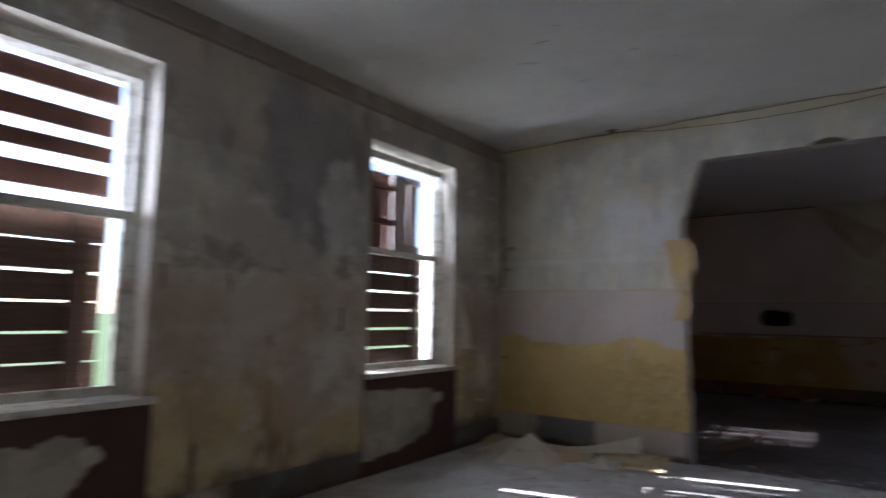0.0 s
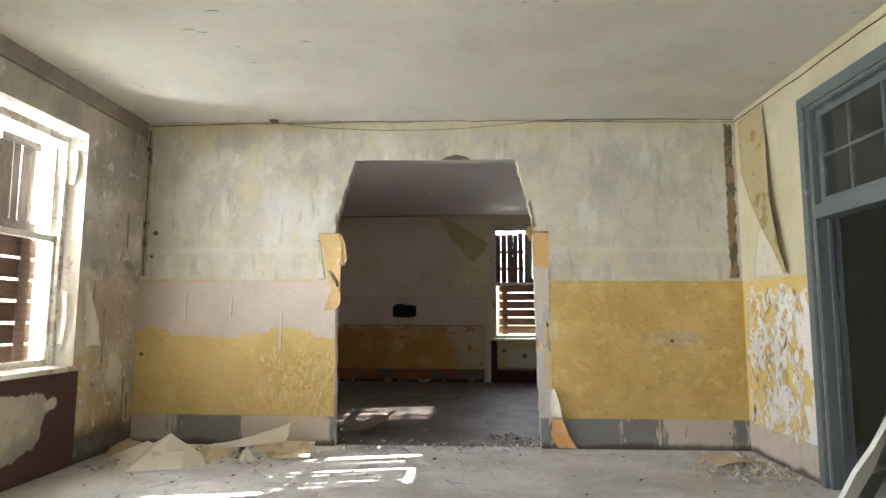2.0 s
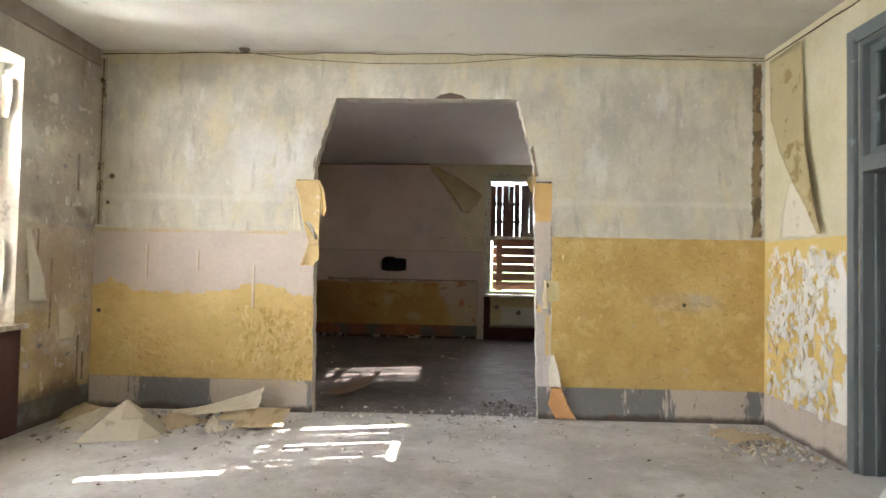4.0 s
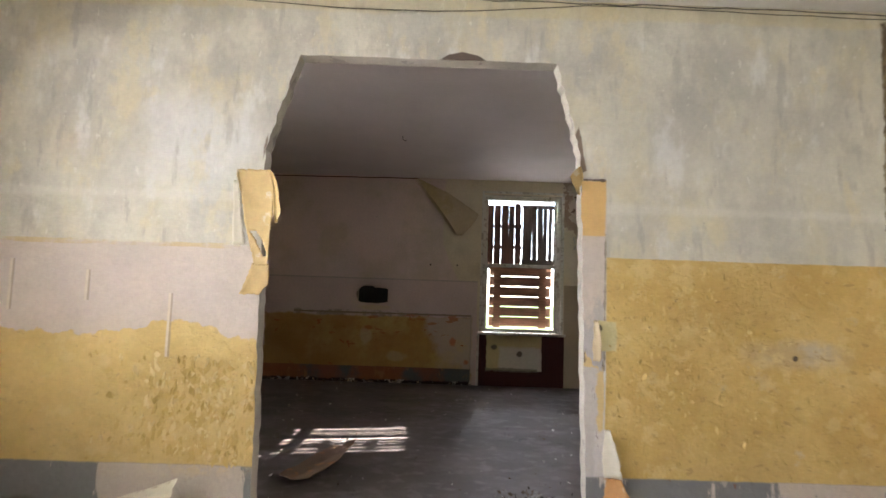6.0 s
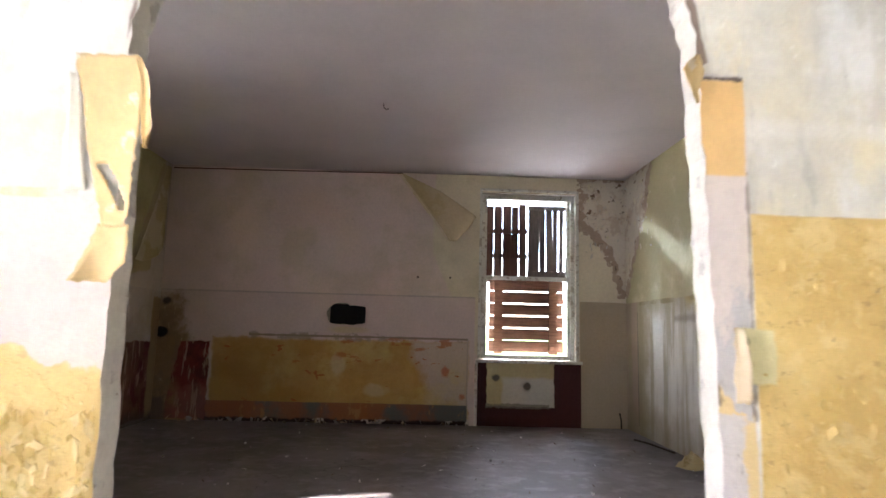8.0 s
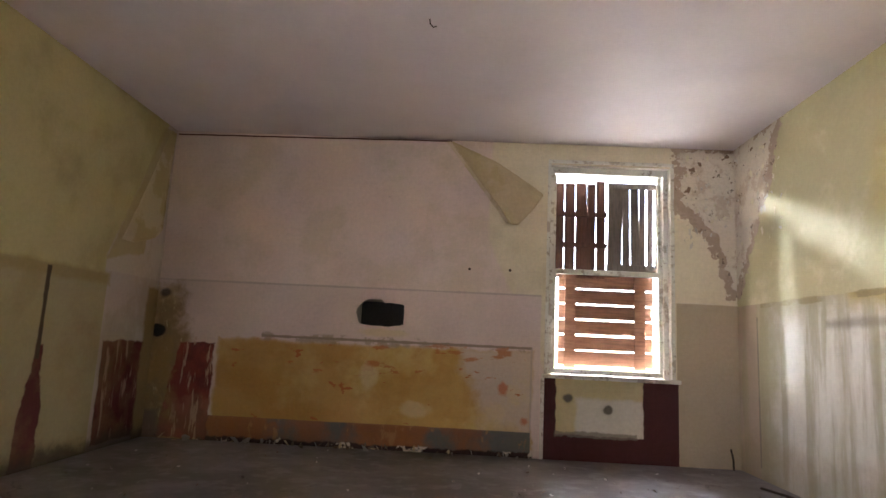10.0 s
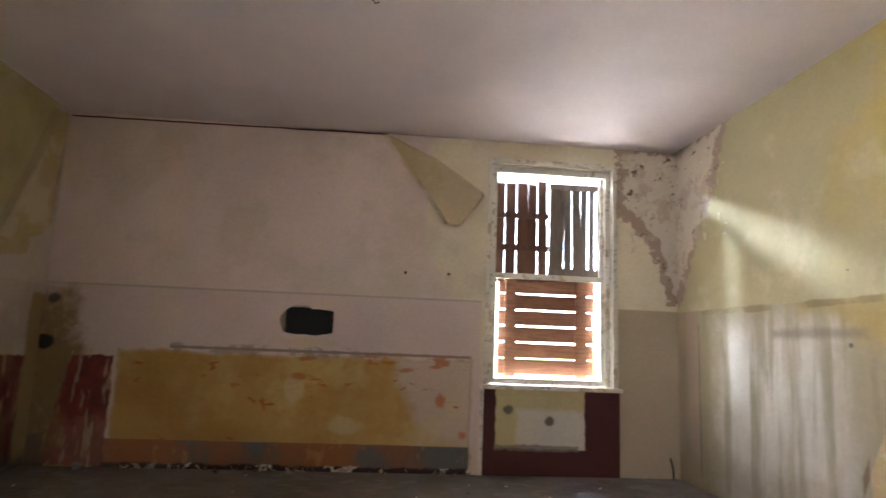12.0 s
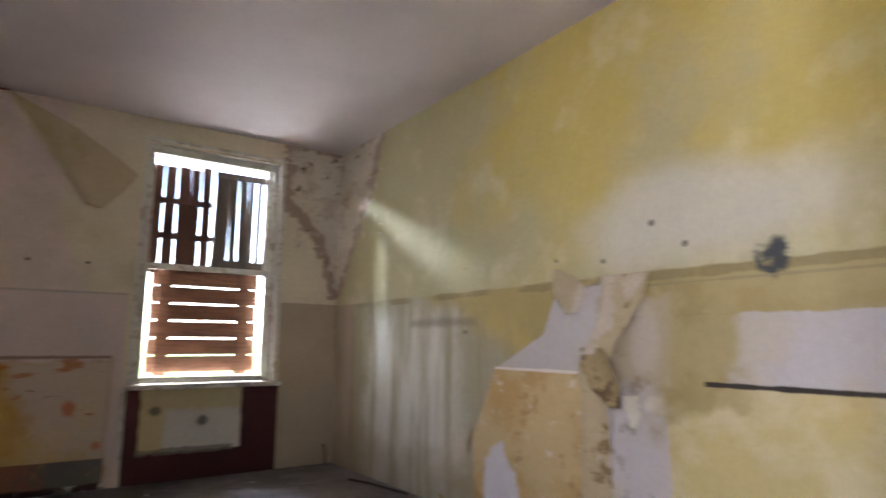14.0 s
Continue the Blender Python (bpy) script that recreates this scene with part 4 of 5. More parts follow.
def doorway():
    d = tagged(empty("door_1", pose(R1R, 0, 0)), "blue-grey painted door frame with a glazed transom, door missing", "door", kind="structure")
    y0, y1, top = DOOR_Y0, DOOR_Y1, DOOR_TOP
    for a, b in ((y1 - 0.0, y1 + 0.105), (y0 - 0.105, y0)):
        part("door_casing", box(-0.024, 0.0, a, b, 0, top + 0.105, 0.005), DOOR_BLUE, d)
        inner = a + 0.002 if a >= y1 else b - 0.032
        part("casing_bead", box(-0.036, -0.022, inner, inner + 0.03, 0, top + 0.03, 0.004), DOOR_BLUE, d)
    part("door_casing", box(-0.026, -0.001, y0 - 0.105, y1 + 0.105, top, top + 0.11, 0.005), DOOR_BLUE, d)
    for a, b in ((y1 - 0.035, y1), (y0, y0 + 0.035)):
        part("door_jamb", box(0.002, 0.2, a, b, 0, top, 0.003), DOOR_BLUE, d)
        part("door_stop", box(0.09, 0.13, a - 0.015, b + 0.015, 0, 2.18, 0.003), DOOR_BLUE, d)
    part("door_head", box(0.002, 0.2, y0 + 0.035, y1 - 0.035, top - 0.035, top, 0.003), DOOR_BLUE, d)
    part("transom_bar", box(-0.01, 0.16, y0 + 0.035, y1 - 0.035, 2.19, 2.31, 0.008), DOOR_BLUE, d)
    za, zb = 2.31, top - 0.035
    ya, yb = y0 + 0.035, y1 - 0.035
    part("transom_frame", box(0.06, 0.10, ya, yb, za, za + 0.06, 0.003), DOOR_BLUE, d)
    part("transom_frame", box(0.06, 0.10, ya, yb, zb - 0.06, zb, 0.003), DOOR_BLUE, d)
    for a, b in ((ya, ya + 0.06), (yb - 0.06, yb)):
        part("transom_frame", box(0.06, 0.10, a, b, za + 0.06, zb - 0.06, 0.003), DOOR_BLUE, d)
    for k in (1, 2):
        yc = ya + (yb - ya) * k / 3
        part("glazing_bar", box(0.065, 0.095, yc - 0.012, yc + 0.012, za + 0.06, zb - 0.06, 0.003), DOOR_BLUE, d)
    zc = (za + zb) / 2
    part("glazing_bar", box(0.066, 0.094, ya + 0.06, yb - 0.06, zc - 0.012, zc + 0.012, 0.003), DOOR_BLUE, d)
    for i in range(3):
        for j in range(2):
            a = ya + (yb - ya) * i / 3 + 0.02
            c = za + 0.05 if j == 0 else zc + 0.006
            pane = part("pane", box(0.078, 0.082, a, a + (yb - ya) / 3 - 0.03, c, c + (zb - za) / 2 - 0.06), GLASS, d)
            pane.visible_shadow = False


doorway()


# recessed panels under the windows
p = Paint("apron_paint_far", "x")
p.base(MAROON)
patch = p.rect(FAR_WINDOW - 0.58, FAR_WINDOW + 0.37, 0.27, 2.0, 0.008, 0.03, 7, 1)
p.layer((0.55, 0.47, 0.27), patch)
p.layer((0.60, 0.57, 0.50), p.both(patch, p.rect(FAR_WINDOW - 0.36, FAR_WINDOW + 0.5, 0.2, 0.66, 0.03, 0.04, 5, 2)))
for du, dv in ((-0.45, 0.66), (-0.01, 0.55)):
    p.layer((0.16, 0.14, 0.12), p.spot(FAR_WINDOW + du, dv, 0.05, 0.045, 0.3, 0.4, 12))
p.layer((0.20, 0.18, 0.15), p.rect(FAR_WINDOW - 0.58, FAR_WINDOW + 0.3, 0.25, 0.31, 0.01, 0.05, 8, 3), 0.8)
APRON_FAR = p.done(0.2, 0.002)
p = Paint("apron_paint_left", "y")
p.base((0.10, 0.055, 0.05))
for yw in LEFT_WINDOWS:
    patch = p.poly([(yw - 0.90, 0.10), (yw + 0.22, 0.24), (yw + 0.40, 0.60), (yw + 0.34, 0.70), (yw - 0.90, 0.76)], 0.01, 0.09, 5, 1)
    p.layer((0.52, 0.48, 0.38), patch)
    p.layer((0.34, 0.31, 0.25), p.both(patch, p.blotch(4, 0.54, 0.06, seed=5)), 0.6)
    p.layer((0.28, 0.27, 0.24), p.both(patch, p.spot(yw + 0.2, 0.25, 0.35, 0.12, 0.4, 0.5, 6)), 0.8)
    p.layer((0.60, 0.55, 0.45), p.spot(yw + 0.40, 0.60, 0.07, 0.05, 0.2, 0.8, 9, 4))
APRON_LEFT = p.done(0.2, 0.003)


def apron(m, mat, name, label, trim=True):
    a = tagged(empty(name, m), label, "panel", kind="structure")
    hw = WIN_W / 2 + 0.07
    part("panel_board", box(-hw + 0.04, hw, -0.012, 0.0, 0.0, WIN_Z0 - 0.036, 0.003), mat, a)
    if trim:
        part("panel_trim", box(-hw, -hw + 0.04, -0.022, 0.0, 0.0, WIN_Z0 - 0.036, 0.004), SASH_WHITE, a)


apron(pose(FAR_WINDOW, R2F, 0), APRON_FAR, "trim_far_window", "maroon panel with a bare cream patch under the sill")
for yw in LEFT_WINDOWS:
    apron(pose(R1L, yw, 0, 0, 0, 90), APRON_LEFT, "trim_left_window", "dark maroon panel with a bare plaster patch", False)


# casings of the windows
def casing(m, name, left, right, top):
    c = tagged(empty(name, m), "narrow white painted window casing with cracked paint", "trim", kind="structure")
    hw = WIN_W / 2
    part("casing_side", box(-hw - left, -hw, -0.012, 0.0, WIN_Z0 + 0.008, WIN_Z1 + 0.02, 0.004), SASH_WHITE, c)
    part("casing_side", box(hw, hw + right, -0.012, 0.0, WIN_Z0 + 0.008, WIN_Z1 + 0.02, 0.004), SASH_WHITE, c)
    part("casing_head", box(-hw - left, hw + right, -0.016, 0.0, WIN_Z1 + 0.02, WIN_Z1 + top, 0.004), SASH_WHITE, c)


casing(pose(FAR_WINDOW, R2F, 0), "trim_casing_far", 0.035, 0.045, 0.06)


# bent sheets
def sheet(name, f, nu, nv, mat, thick=0.002, keep=None, parent=None, label=""):
    """A thin sheet over a grid: f(u, v) in 0..1 gives its places."""
    bm = bmesh.new()
    vs = [[bm.verts.new(f(i / nu, j / nv)) for i in range(nu + 1)] for j in range(nv + 1)]
    for j in range(nv):
        for i in range(nu):
            if keep is None or keep((i + 0.5) / nu, (j + 0.5) / nv):
                bm.faces.new((vs[j][i], vs[j][i + 1], vs[j + 1][i + 1], vs[j + 1][i]))
    bmesh.ops.delete(bm, geom=[v for v in bm.verts if not v.link_faces], context="VERTS")
    bm.normal_update()
    bmesh.ops.solidify(bm, geom=bm.faces[:], thickness=thick)
    for face in bm.faces:
        face.smooth = True
    return part(name, bm, mat, parent, label)


def flap(name, axis, face, inward, rows, mat, label, nu=10, nv=26, ragged=0.008, seed=0, keep=None, thick=0.002, parent=None):
    """Paper hanging on a wall. rows, from the top: height, edge a, edge b, stand-off at a, stand-off at b."""
    zs = [r[0] for r in rows][::-1]
    cols = [[r[k] for r in rows][::-1] for k in range(1, 5)]

    def f(u, v):
        z = rows[0][0] + (rows[-1][0] - rows[0][0]) * v
        a, b, oa, ob = (float(np.interp(z, zs, c)) for c in cols)
        n = noise.noise(Vector((u * 1.5 + seed, v * 4.0, seed * 1.3)))
        rag = ragged * noise.noise(Vector((seed * 2.1, v * 22, u * 3)))
        w = a + (b - a) * u + (rag if u in (0, 1) else 0)
        off = 0.004 + oa * (1 - u) ** 2 + ob * u ** 2 + 0.010 * abs(n) * (1 if max(oa, ob) > 0.01 else 0.3)
        zz = z + (ragged * noise.noise(Vector((u * 9, seed, 1.0))) if v in (0, 1) else 0)
        return (w, face + inward * off, zz) if axis == "x" else (face + inward * off, w, zz)

    if parent is not None:
        return sheet(name, f, nu, nv, mat, thick, keep, parent, label)
    return tagged(sheet(name, f, nu, nv, mat, thick, keep), label, "wallpaper")


PAPER_OCHRE = plain("ochre_torn_paper", (0.56, 0.41, 0.20), 0.85, 0.2, 0.001, (((0.62, 0.54, 0.38), 4, 0.60),))
PAPER_TAN = plain("tan_backing_paper", (0.50, 0.40, 0.26), 0.85, 0.2, 0.001, (((0.36, 0.27, 0.16), 4, 0.60),))
PAPER_OLIVE = plain("olive_stained_paper", (0.44, 0.37, 0.21), 0.85, 0.2, 0.001, (((0.30, 0.23, 0.10), 4, 0.58),))
PAPER_PALE = plain("pale_paper", (0.66, 0.61, 0.50), 0.85, 0.12, 0.001, (((0.52, 0.46, 0.36), 4, 0.62),))
PAPER_BACK = plain("yellowed_hanging_paper", (0.53, 0.45, 0.29), 0.85, 0.15, 0.001, (((0.45, 0.36, 0.20), 1.5, 0.50),))
PAPER_CREASE_LIT = plain("cream_paper_lit_crease", (0.66, 0.56, 0.43), 0.85, 0.15, 0.001, (((0.60, 0.50, 0.33), 1.8, 0.52),))

PAPER_FOLD_SHADED = plain("folded_tan_paper_shaded", (0.54, 0.44, 0.29), 0.85, 0.2, 0.001, (((0.50, 0.40, 0.24), 1.6, 0.50),))
ORANGE = plain("orange_paper_back", (0.55, 0.30, 0.13), 0.85, 0.2, 0.001, (((0.60, 0.45, 0.30), 5, 0.58),))
# beside the opening, room one
torn = tagged(empty("hanging_wallpaper"), "torn ochre wallpaper curling off beside the opening", "wallpaper")
flap("paper_sheet", "x", 0.0, -1, [(2.275, -1.455, -1.225, 0.012, 0.01), (2.20, -1.445, -1.195, 0.004, 0.02), (2.10, -1.415, -1.185, 0.0, 0.03), (1.93, -1.385, -1.195, 0.0, 0.03), (1.75, -1.335, -1.20, 0.004, 0.03), (1.63, -1.30, -1.205, 0.012, 0.03)],
     PAPER_OCHRE, "", 14, 34, 0.014, 1, parent=torn, keep=lambda u, v: not (0.66 < v < 0.90 and abs(u - 0.30 - (v - 0.66) * 1.9) < 0.14))
flap("paper_curl", "x", 0.0, -1, [(2.26, -1.235, -1.205, 0.02, 0.03), (2.18, -1.205, -1.155, 0.03, 0.075), (2.08, -1.19, -1.135, 0.035, 0.085), (1.98, -1.185, -1.12, 0.03, 0.09), (1.915, -1.17, -1.14, 0.04, 0.08)],
     PAPER_OCHRE, "tan curl hanging over the edge", 8, 16, 0.010, 21, parent=torn)
flap("paper_scrap", "x", 0.0, -1, [(1.64, -1.31, -1.20, 0.01, 0.02), (1.55, -1.335, -1.185, 0.02, 0.045), (1.50, -1.35, -1.185, 0.035, 0.05), (1.43, -1.375, -1.25, 0.06, 0.03)],
     PAPER_OCHRE, "ochre scrap with a torn edge", 8, 12, 0.012, 22, parent=torn)
flap("paper_edge", "x", 0.0, -1, [(2.20, -1.47, -1.438, 0.012, 0.004), (2.0, -1.462, -1.41, 0.014, 0.003), (1.76, -1.455, -1.37, 0.012, 0.003)],
     PAPER_PALE, "pale lifted paper edge", 4, 14, 0.008, 23, parent=torn)
flap("hanging_wallpaper", "x", 0.0, -1, [(2.37, 0.87, 0.885, 0.02, 0.02), (2.30, 0.80, 0.90, 0.05, 0.01), (2.24, 0.815, 0.885, 0.06, 0.01), (2.18, 0.86, 0.88, 0.03, 0.01)],
     PAPER_OCHRE, "small torn tan paper scrap at the broken edge", 8, 12, 0.01, 2)
peel = tagged(empty("hanging_wallpaper"), "white paper strip with orange back peeling to the floor", "wallpaper")
flap("paper_strip", "x", 0.0, -1, [(0.62, 1.07, 1.10, 0.0, 0.012), (0.45, 1.05, 1.15, 0.0, 0.04), (0.34, 1.06, 1.165, 0.0, 0.05), (0.31, 1.07, 1.165, 0.0, 0.03)],
     PAPER_PALE, "", 8, 14, 0.01, 3, parent=peel)
flap("paper_foot", "x", 0.0, -1, [(0.31, 1.08, 1.17, 0.01, 0.02), (0.15, 1.05, 1.235, 0.01, 0.05), (0.015, 1.12, 1.315, 0.02, 0.07)],
     ORANGE, "orange paper back folded to the floor", 8, 12, 0.012, 4, parent=peel)
flap("hanging_wallpaper", "x", 0.0, -1, [(1.33, 0.985, 1.01, 0.004, 0.03), (1.20, 0.98, 1.03, 0.004, 0.035), (1.06, 0.985, 1.03, 0.004, 0.02)],
     PAPER_TAN, "small grey-brown paper curl on the wall", 6, 10, 0.01, 5)
# corner by the door
fold = tagged(empty("folded_wallpaper"), "stained olive wallpaper folded down from the corner", "wallpaper")
flap("paper_sheet", "y", R1R, -1, [(3.46, -0.66, -0.10, 0.01, 0.004), (2.9, -0.72, -0.12, 0.03, 0.004), (2.55, -0.78, -0.30, 0.06, 0.01), (2.28, -0.86, -0.50, 0.07, 0.02), (2.0, -0.91, -0.74, 0.06, 0.03), (1.77, -0.97, -0.89, 0.03, 0.02)],
     PAPER_OLIVE, "", 14, 30, 0.012, 6, parent=fold)
flap("paper_backing", "y", R1R, -1, [(2.26, -0.60, -0.46, 0.004, 0.004), (2.0, -0.72, -0.34, 0.004, 0.006), (1.76, -0.88, -0.30, 0.006, 0.01)],
     PAPER_PALE, "pale grey paper layer behind the fold", 10, 14, 0.012, 7, parent=fold)
# window wall corner
flap("hanging_wallpaper", "y", R1L, 1, [(1.72, -0.95, -0.90, 0.0, 0.0), (1.50, -0.94, -0.86, 0.01, 0.03), (1.30, -0.92, -0.80, 0.01, 0.06), (1.08, -0.90, -0.74, 0.01, 0.05)],
     PAPER_PALE, "pale wallpaper strip curling beside the window", 8, 18, 0.012, 8)
flap("hanging_wallpaper", "y", R1L, 1, [(1.0, -0.50, -0.44, 0.0, 0.02), (0.85, -0.52, -0.32, 0.01, 0.04), (0.70, -0.50, -0.36, 0.01, 0.03)],
     PAPER_PALE, "pale paper scrap hanging in the corner", 8, 10, 0.012, 9)
# room two, far wall and right wall
# crease painted paler as a highlight; tan underside carries its shade in the colour
corner = tagged(empty("folded_wallpaper"), "large yellowed wallpaper corner folded down from the ceiling", "wallpaper")
flap("paper_crease", "x", R2F, -1, [(3.535, -0.535, -0.485, 0.004, 0.012), (3.05, -0.16, -0.10, 0.004, 0.03), (2.75, 0.07, 0.13, 0.006, 0.05), (2.58, 0.19, 0.25, 0.01, 0.07)],
     PAPER_CREASE_LIT, "creased fold with a pale highlight in its colour", 4, 24, 0.006, 17, parent=corner)
flap("paper_sheet", "x", R2F, -1, [(3.535, -0.50, -0.46, 0.01, 0.004), (3.30, -0.31, 0.06, 0.02, 0.03), (3.05, -0.12, 0.44, 0.04, 0.05), (2.93, -0.03, 0.62, 0.05, 0.02), (2.75, 0.11, 0.50, 0.07, 0.01), (2.56, 0.23, 0.33, 0.09, 0.03)],
     PAPER_FOLD_SHADED, "tan underside, its shade put into the colour", 18, 30, 0.008, 10, parent=corner)
PAPER_TONGUE = plain("tongue_paper", (0.44, 0.35, 0.22), 0.85, 0.25, 0.002, (((0.50, 0.42, 0.33), 3, 0.56), ((0.24, 0.17, 0.08), 5, 0.60)))
PAPER_UMBER = plain("umber_paper", (0.33, 0.25, 0.13), 0.9, 0.3, 0.002, (((0.14, 0.09, 0.05), 6, 0.56), ((0.40, 0.32, 0.18), 5, 0.62)))
flap("hanging_wallpaper", "y", R2R, -1, [(1.83, 2.84, 2.89, 0.0, 0.0), (1.75, 2.64, 2.90, 0.02, 0.004), (1.66, 2.55, 2.89, 0.05, 0.01), (1.52, 2.60, 2.77, 0.09, 0.02)],
     PAPER_TONGUE, "olive paper corner curling off the yellow wall", 10, 14, 0.012, 11)
tongue = tagged(empty("hanging_wallpaper"), "large olive wallpaper tongue hanging off the yellow wall", "wallpaper")
flap("paper_tongue", "y", R2R, -1, [(1.75, 2.10, 2.47, 0.004, 0.004), (1.60, 2.14, 2.46, 0.03, 0.02), (1.46, 2.20, 2.50, 0.07, 0.03), (1.34, 2.30, 2.55, 0.10, 0.05), (1.24, 2.32, 2.62, 0.12, 0.06)],
     PAPER_TONGUE, "", 14, 24, 0.014, 12, parent=tongue)
flap("paper_twist", "y", R2R, -1, [(1.30, 2.40, 2.60, 0.10, 0.05), (1.18, 2.30, 2.60, 0.13, 0.07), (1.06, 2.25, 2.50, 0.12, 0.09), (0.95, 2.29, 2.36, 0.10, 0.10)],
     PAPER_UMBER, "dark twisted end", 12, 16, 0.02, 25, parent=tongue)
flap("paper_strip", "y", R2R, -1, [(1.20, 2.50, 2.64, 0.02, 0.05), (1.0, 2.44, 2.60, 0.04, 0.07), (0.8, 2.42, 2.58, 0.03, 0.09), (0.5, 2.42, 2.62, 0.02, 0.07), (0.12, 2.40, 2.62, 0.02, 0.05)],
     PAPER_TONGUE, "long narrow trailing strip", 8, 26, 0.018, 13, parent=tongue)
flap("paper_tatter", "y", R2R, -1, [(1.02, 2.22, 2.32, 0.02, 0.03), (0.92, 2.18, 2.30, 0.05, 0.02), (0.84, 2.20, 2.26, 0.07, 0.03)],
     PAPER_PALE, "small white tatter", 6, 8, 0.02, 26, parent=tongue)
# room two, left wall: paper folded from the corner
flap("folded_wallpaper", "y", R2L, 1, [(3.50, 6.22, 6.34, 0.004, 0.004), (2.9, 5.92, 6.30, 0.012, 0.004), (2.3, 5.60, 6.28, 0.016, 0.004), (2.18, 5.53, 6.10, 0.018, 0.006), (2.08, 5.48, 5.70, 0.012, 0.01)],
     PAPER_BACK, "yellowed wallpaper folded along the corner", 12, 24, 0.012, 16)


# the broken hole in the far wall
def wall_hole():
    rnd = random.Random(5)
    bm = bmesh.new()
    n = 36
    rim, outer, deep = [], [], []
    for k in range(n):
        a = 2 * math.pi * k / n
        c, s = math.cos(a), math.sin(a)
        q = 1 / max(abs(c), abs(s))
        rx = 0.275 * (q if c > 0 else 0.35 + 0.65 * q ** 0.4)
        x = -1.19 + c * min(rx, 0.36) + rnd.uniform(-0.008, 0.008)
        z = 1.478 + s * 0.132 * min(q, 1.25) + rnd.uniform(-0.008, 0.008) + (0.035 if -1.36 < x < -1.18 and s > 0 else 0)
        x = max(min(x, -0.92), -1.465)
        rim.append(bm.verts.new((x, R2F - 0.006, z)))
        deep.append(bm.verts.new((x, R2F + 0.05, z)))
        outer.append(bm.verts.new((-1.193 + c * 0.30 * q, R2F - 0.003, 1.465 + s * 0.19 * q)))
    for k in range(n):
        m = (k + 1) % n
        bm.faces.new((outer[k], outer[m], rim[m], rim[k]))
        bm.faces.new((rim[k], rim[m], deep[m], deep[k])).material_index = 1
    return tagged(part("wall_hole_rim", bm, [FAR_WALL, JAMB]), "broken plaster rim round a dark hole", "wall", kind="structure")


wall_hole()
# backing plate coloured near black for the shade deep in the hole
HOLE_DARK = plain("hole_dark_plate", (0.05, 0.05, 0.05), 0.95, 0.5, 0.004)
bm = box(-1.56, -0.85, R2F + WALL + 0.002, R2F + WALL + 0.05, 1.2, 1.7)
tagged(part("wall_hole_back", bm, HOLE_DARK), "near-black plate closing the hole, its shade put into the colour", "wall", kind="structure")


# cables under the ceiling
def cable(name, pts, radius, mat, label):
    cu = bpy.data.curves.new(name, "CURVE")
    cu.dimensions, cu.bevel_depth, cu.bevel_resolution = "3D", radius, 1
    s = cu.splines.new("POLY")
    s.points.add(len(pts) - 1)
    for q, co in zip(s.points, pts):
        q.co = (*co, 1)
    cu.materials.append(mat)
    ob = new(name, cu)
    me = bpy.data.meshes.new_from_object(ob.evaluated_get(bpy.context.evaluated_depsgraph_get()))
    bpy.data.objects.remove(ob)
    return tagged(new(name, me), label, "cable")


CABLE = plain("old_black_cable", (0.035, 0.03, 0.028), 0.7)
CABLE_BROWN = plain("brown_cable", (0.10, 0.035, 0.025), 0.7)


def sag(a, b, n, depth, jitter, seed):
    rnd = random.Random(seed)
    a, b = Vector(a), Vector(b)
    return [a.lerp(b, k / n) + Vector((0, 0, -depth * 4 * (k / n) * (1 - k / n) + rnd.uniform(-jitter, jitter))) for k in range(n + 1)]


cable("cable", sag((R1L + 0.02, -0.012, 3.50), (-1.95, -0.012, 3.535), 8, 0.0, 0.004, 1) + sag((-1.83, -0.014, 3.51), (0.9, -0.014, 3.515), 18, 0.08, 0.004, 2) + sag((1.1, -0.012, 3.52), (3.08, -0.012, 3.49), 10, 0.0, 0.004, 3), 0.0028, CABLE, "thin dark cable sagging along the top of the wall")
cable("cable", sag((R1L + 0.02, -0.010, 3.515), (3.08, -0.010, 3.525), 44, -0.012, 0.009, 4), 0.0035, CABLE, "dark cable running under the ceiling")
cable("cable", sag((R1R - 0.012, -0.02, 3.49), (R1R - 0.012, -3.0, 3.47), 14, 0.01, 0.006, 5) + sag((R1R - 0.012, -3.0, 3.47), (R1R - 0.012, -7.0, 3.48), 10, 0.02, 0.006, 6), 0.005, CABLE_BROWN, "brown cable along the top of the door wall")
cable("cable", sag((R2L + 0.03, R2F - 0.012, 3.505), (-0.47, R2F - 0.012, 3.538), 20, 0.0, 0.003, 7), 0.009, CABLE_BROWN, "dark red cable under the ceiling of the inner room")


# nails and a ceiling hook in room two
NAIL = plain("rusty_iron", (0.07, 0.045, 0.035), 0.7, 0.3, 0.001)


def nail(x, z):
    bm = bmesh.new()
    bmesh.ops.create_cone(bm, cap_ends=True, segments=10, radius1=0.016, radius2=0.013, depth=0.014, matrix=pose(x, R2F - 0.007, z, 90))
    bmesh.ops.create_cone(bm, cap_ends=True, segments=8, radius1=0.006, radius2=0.006, depth=0.04, matrix=pose(x, R2F - 0.02, z, 90))
    return tagged(part("wall_peg", bm, NAIL), "short rusty iron peg in the wall", "peg", "pegs in the far wall")


nail(-0.204, 2.036)
nail(0.259, 2.04)
cable("ceiling_hook", [(-0.59, 3.68, H), (-0.585, 3.68, H - 0.04), (-0.56, 3.69, H - 0.06), (-0.54, 3.70, H - 0.045)], 0.005, NAIL, "small rusty hook in the ceiling")


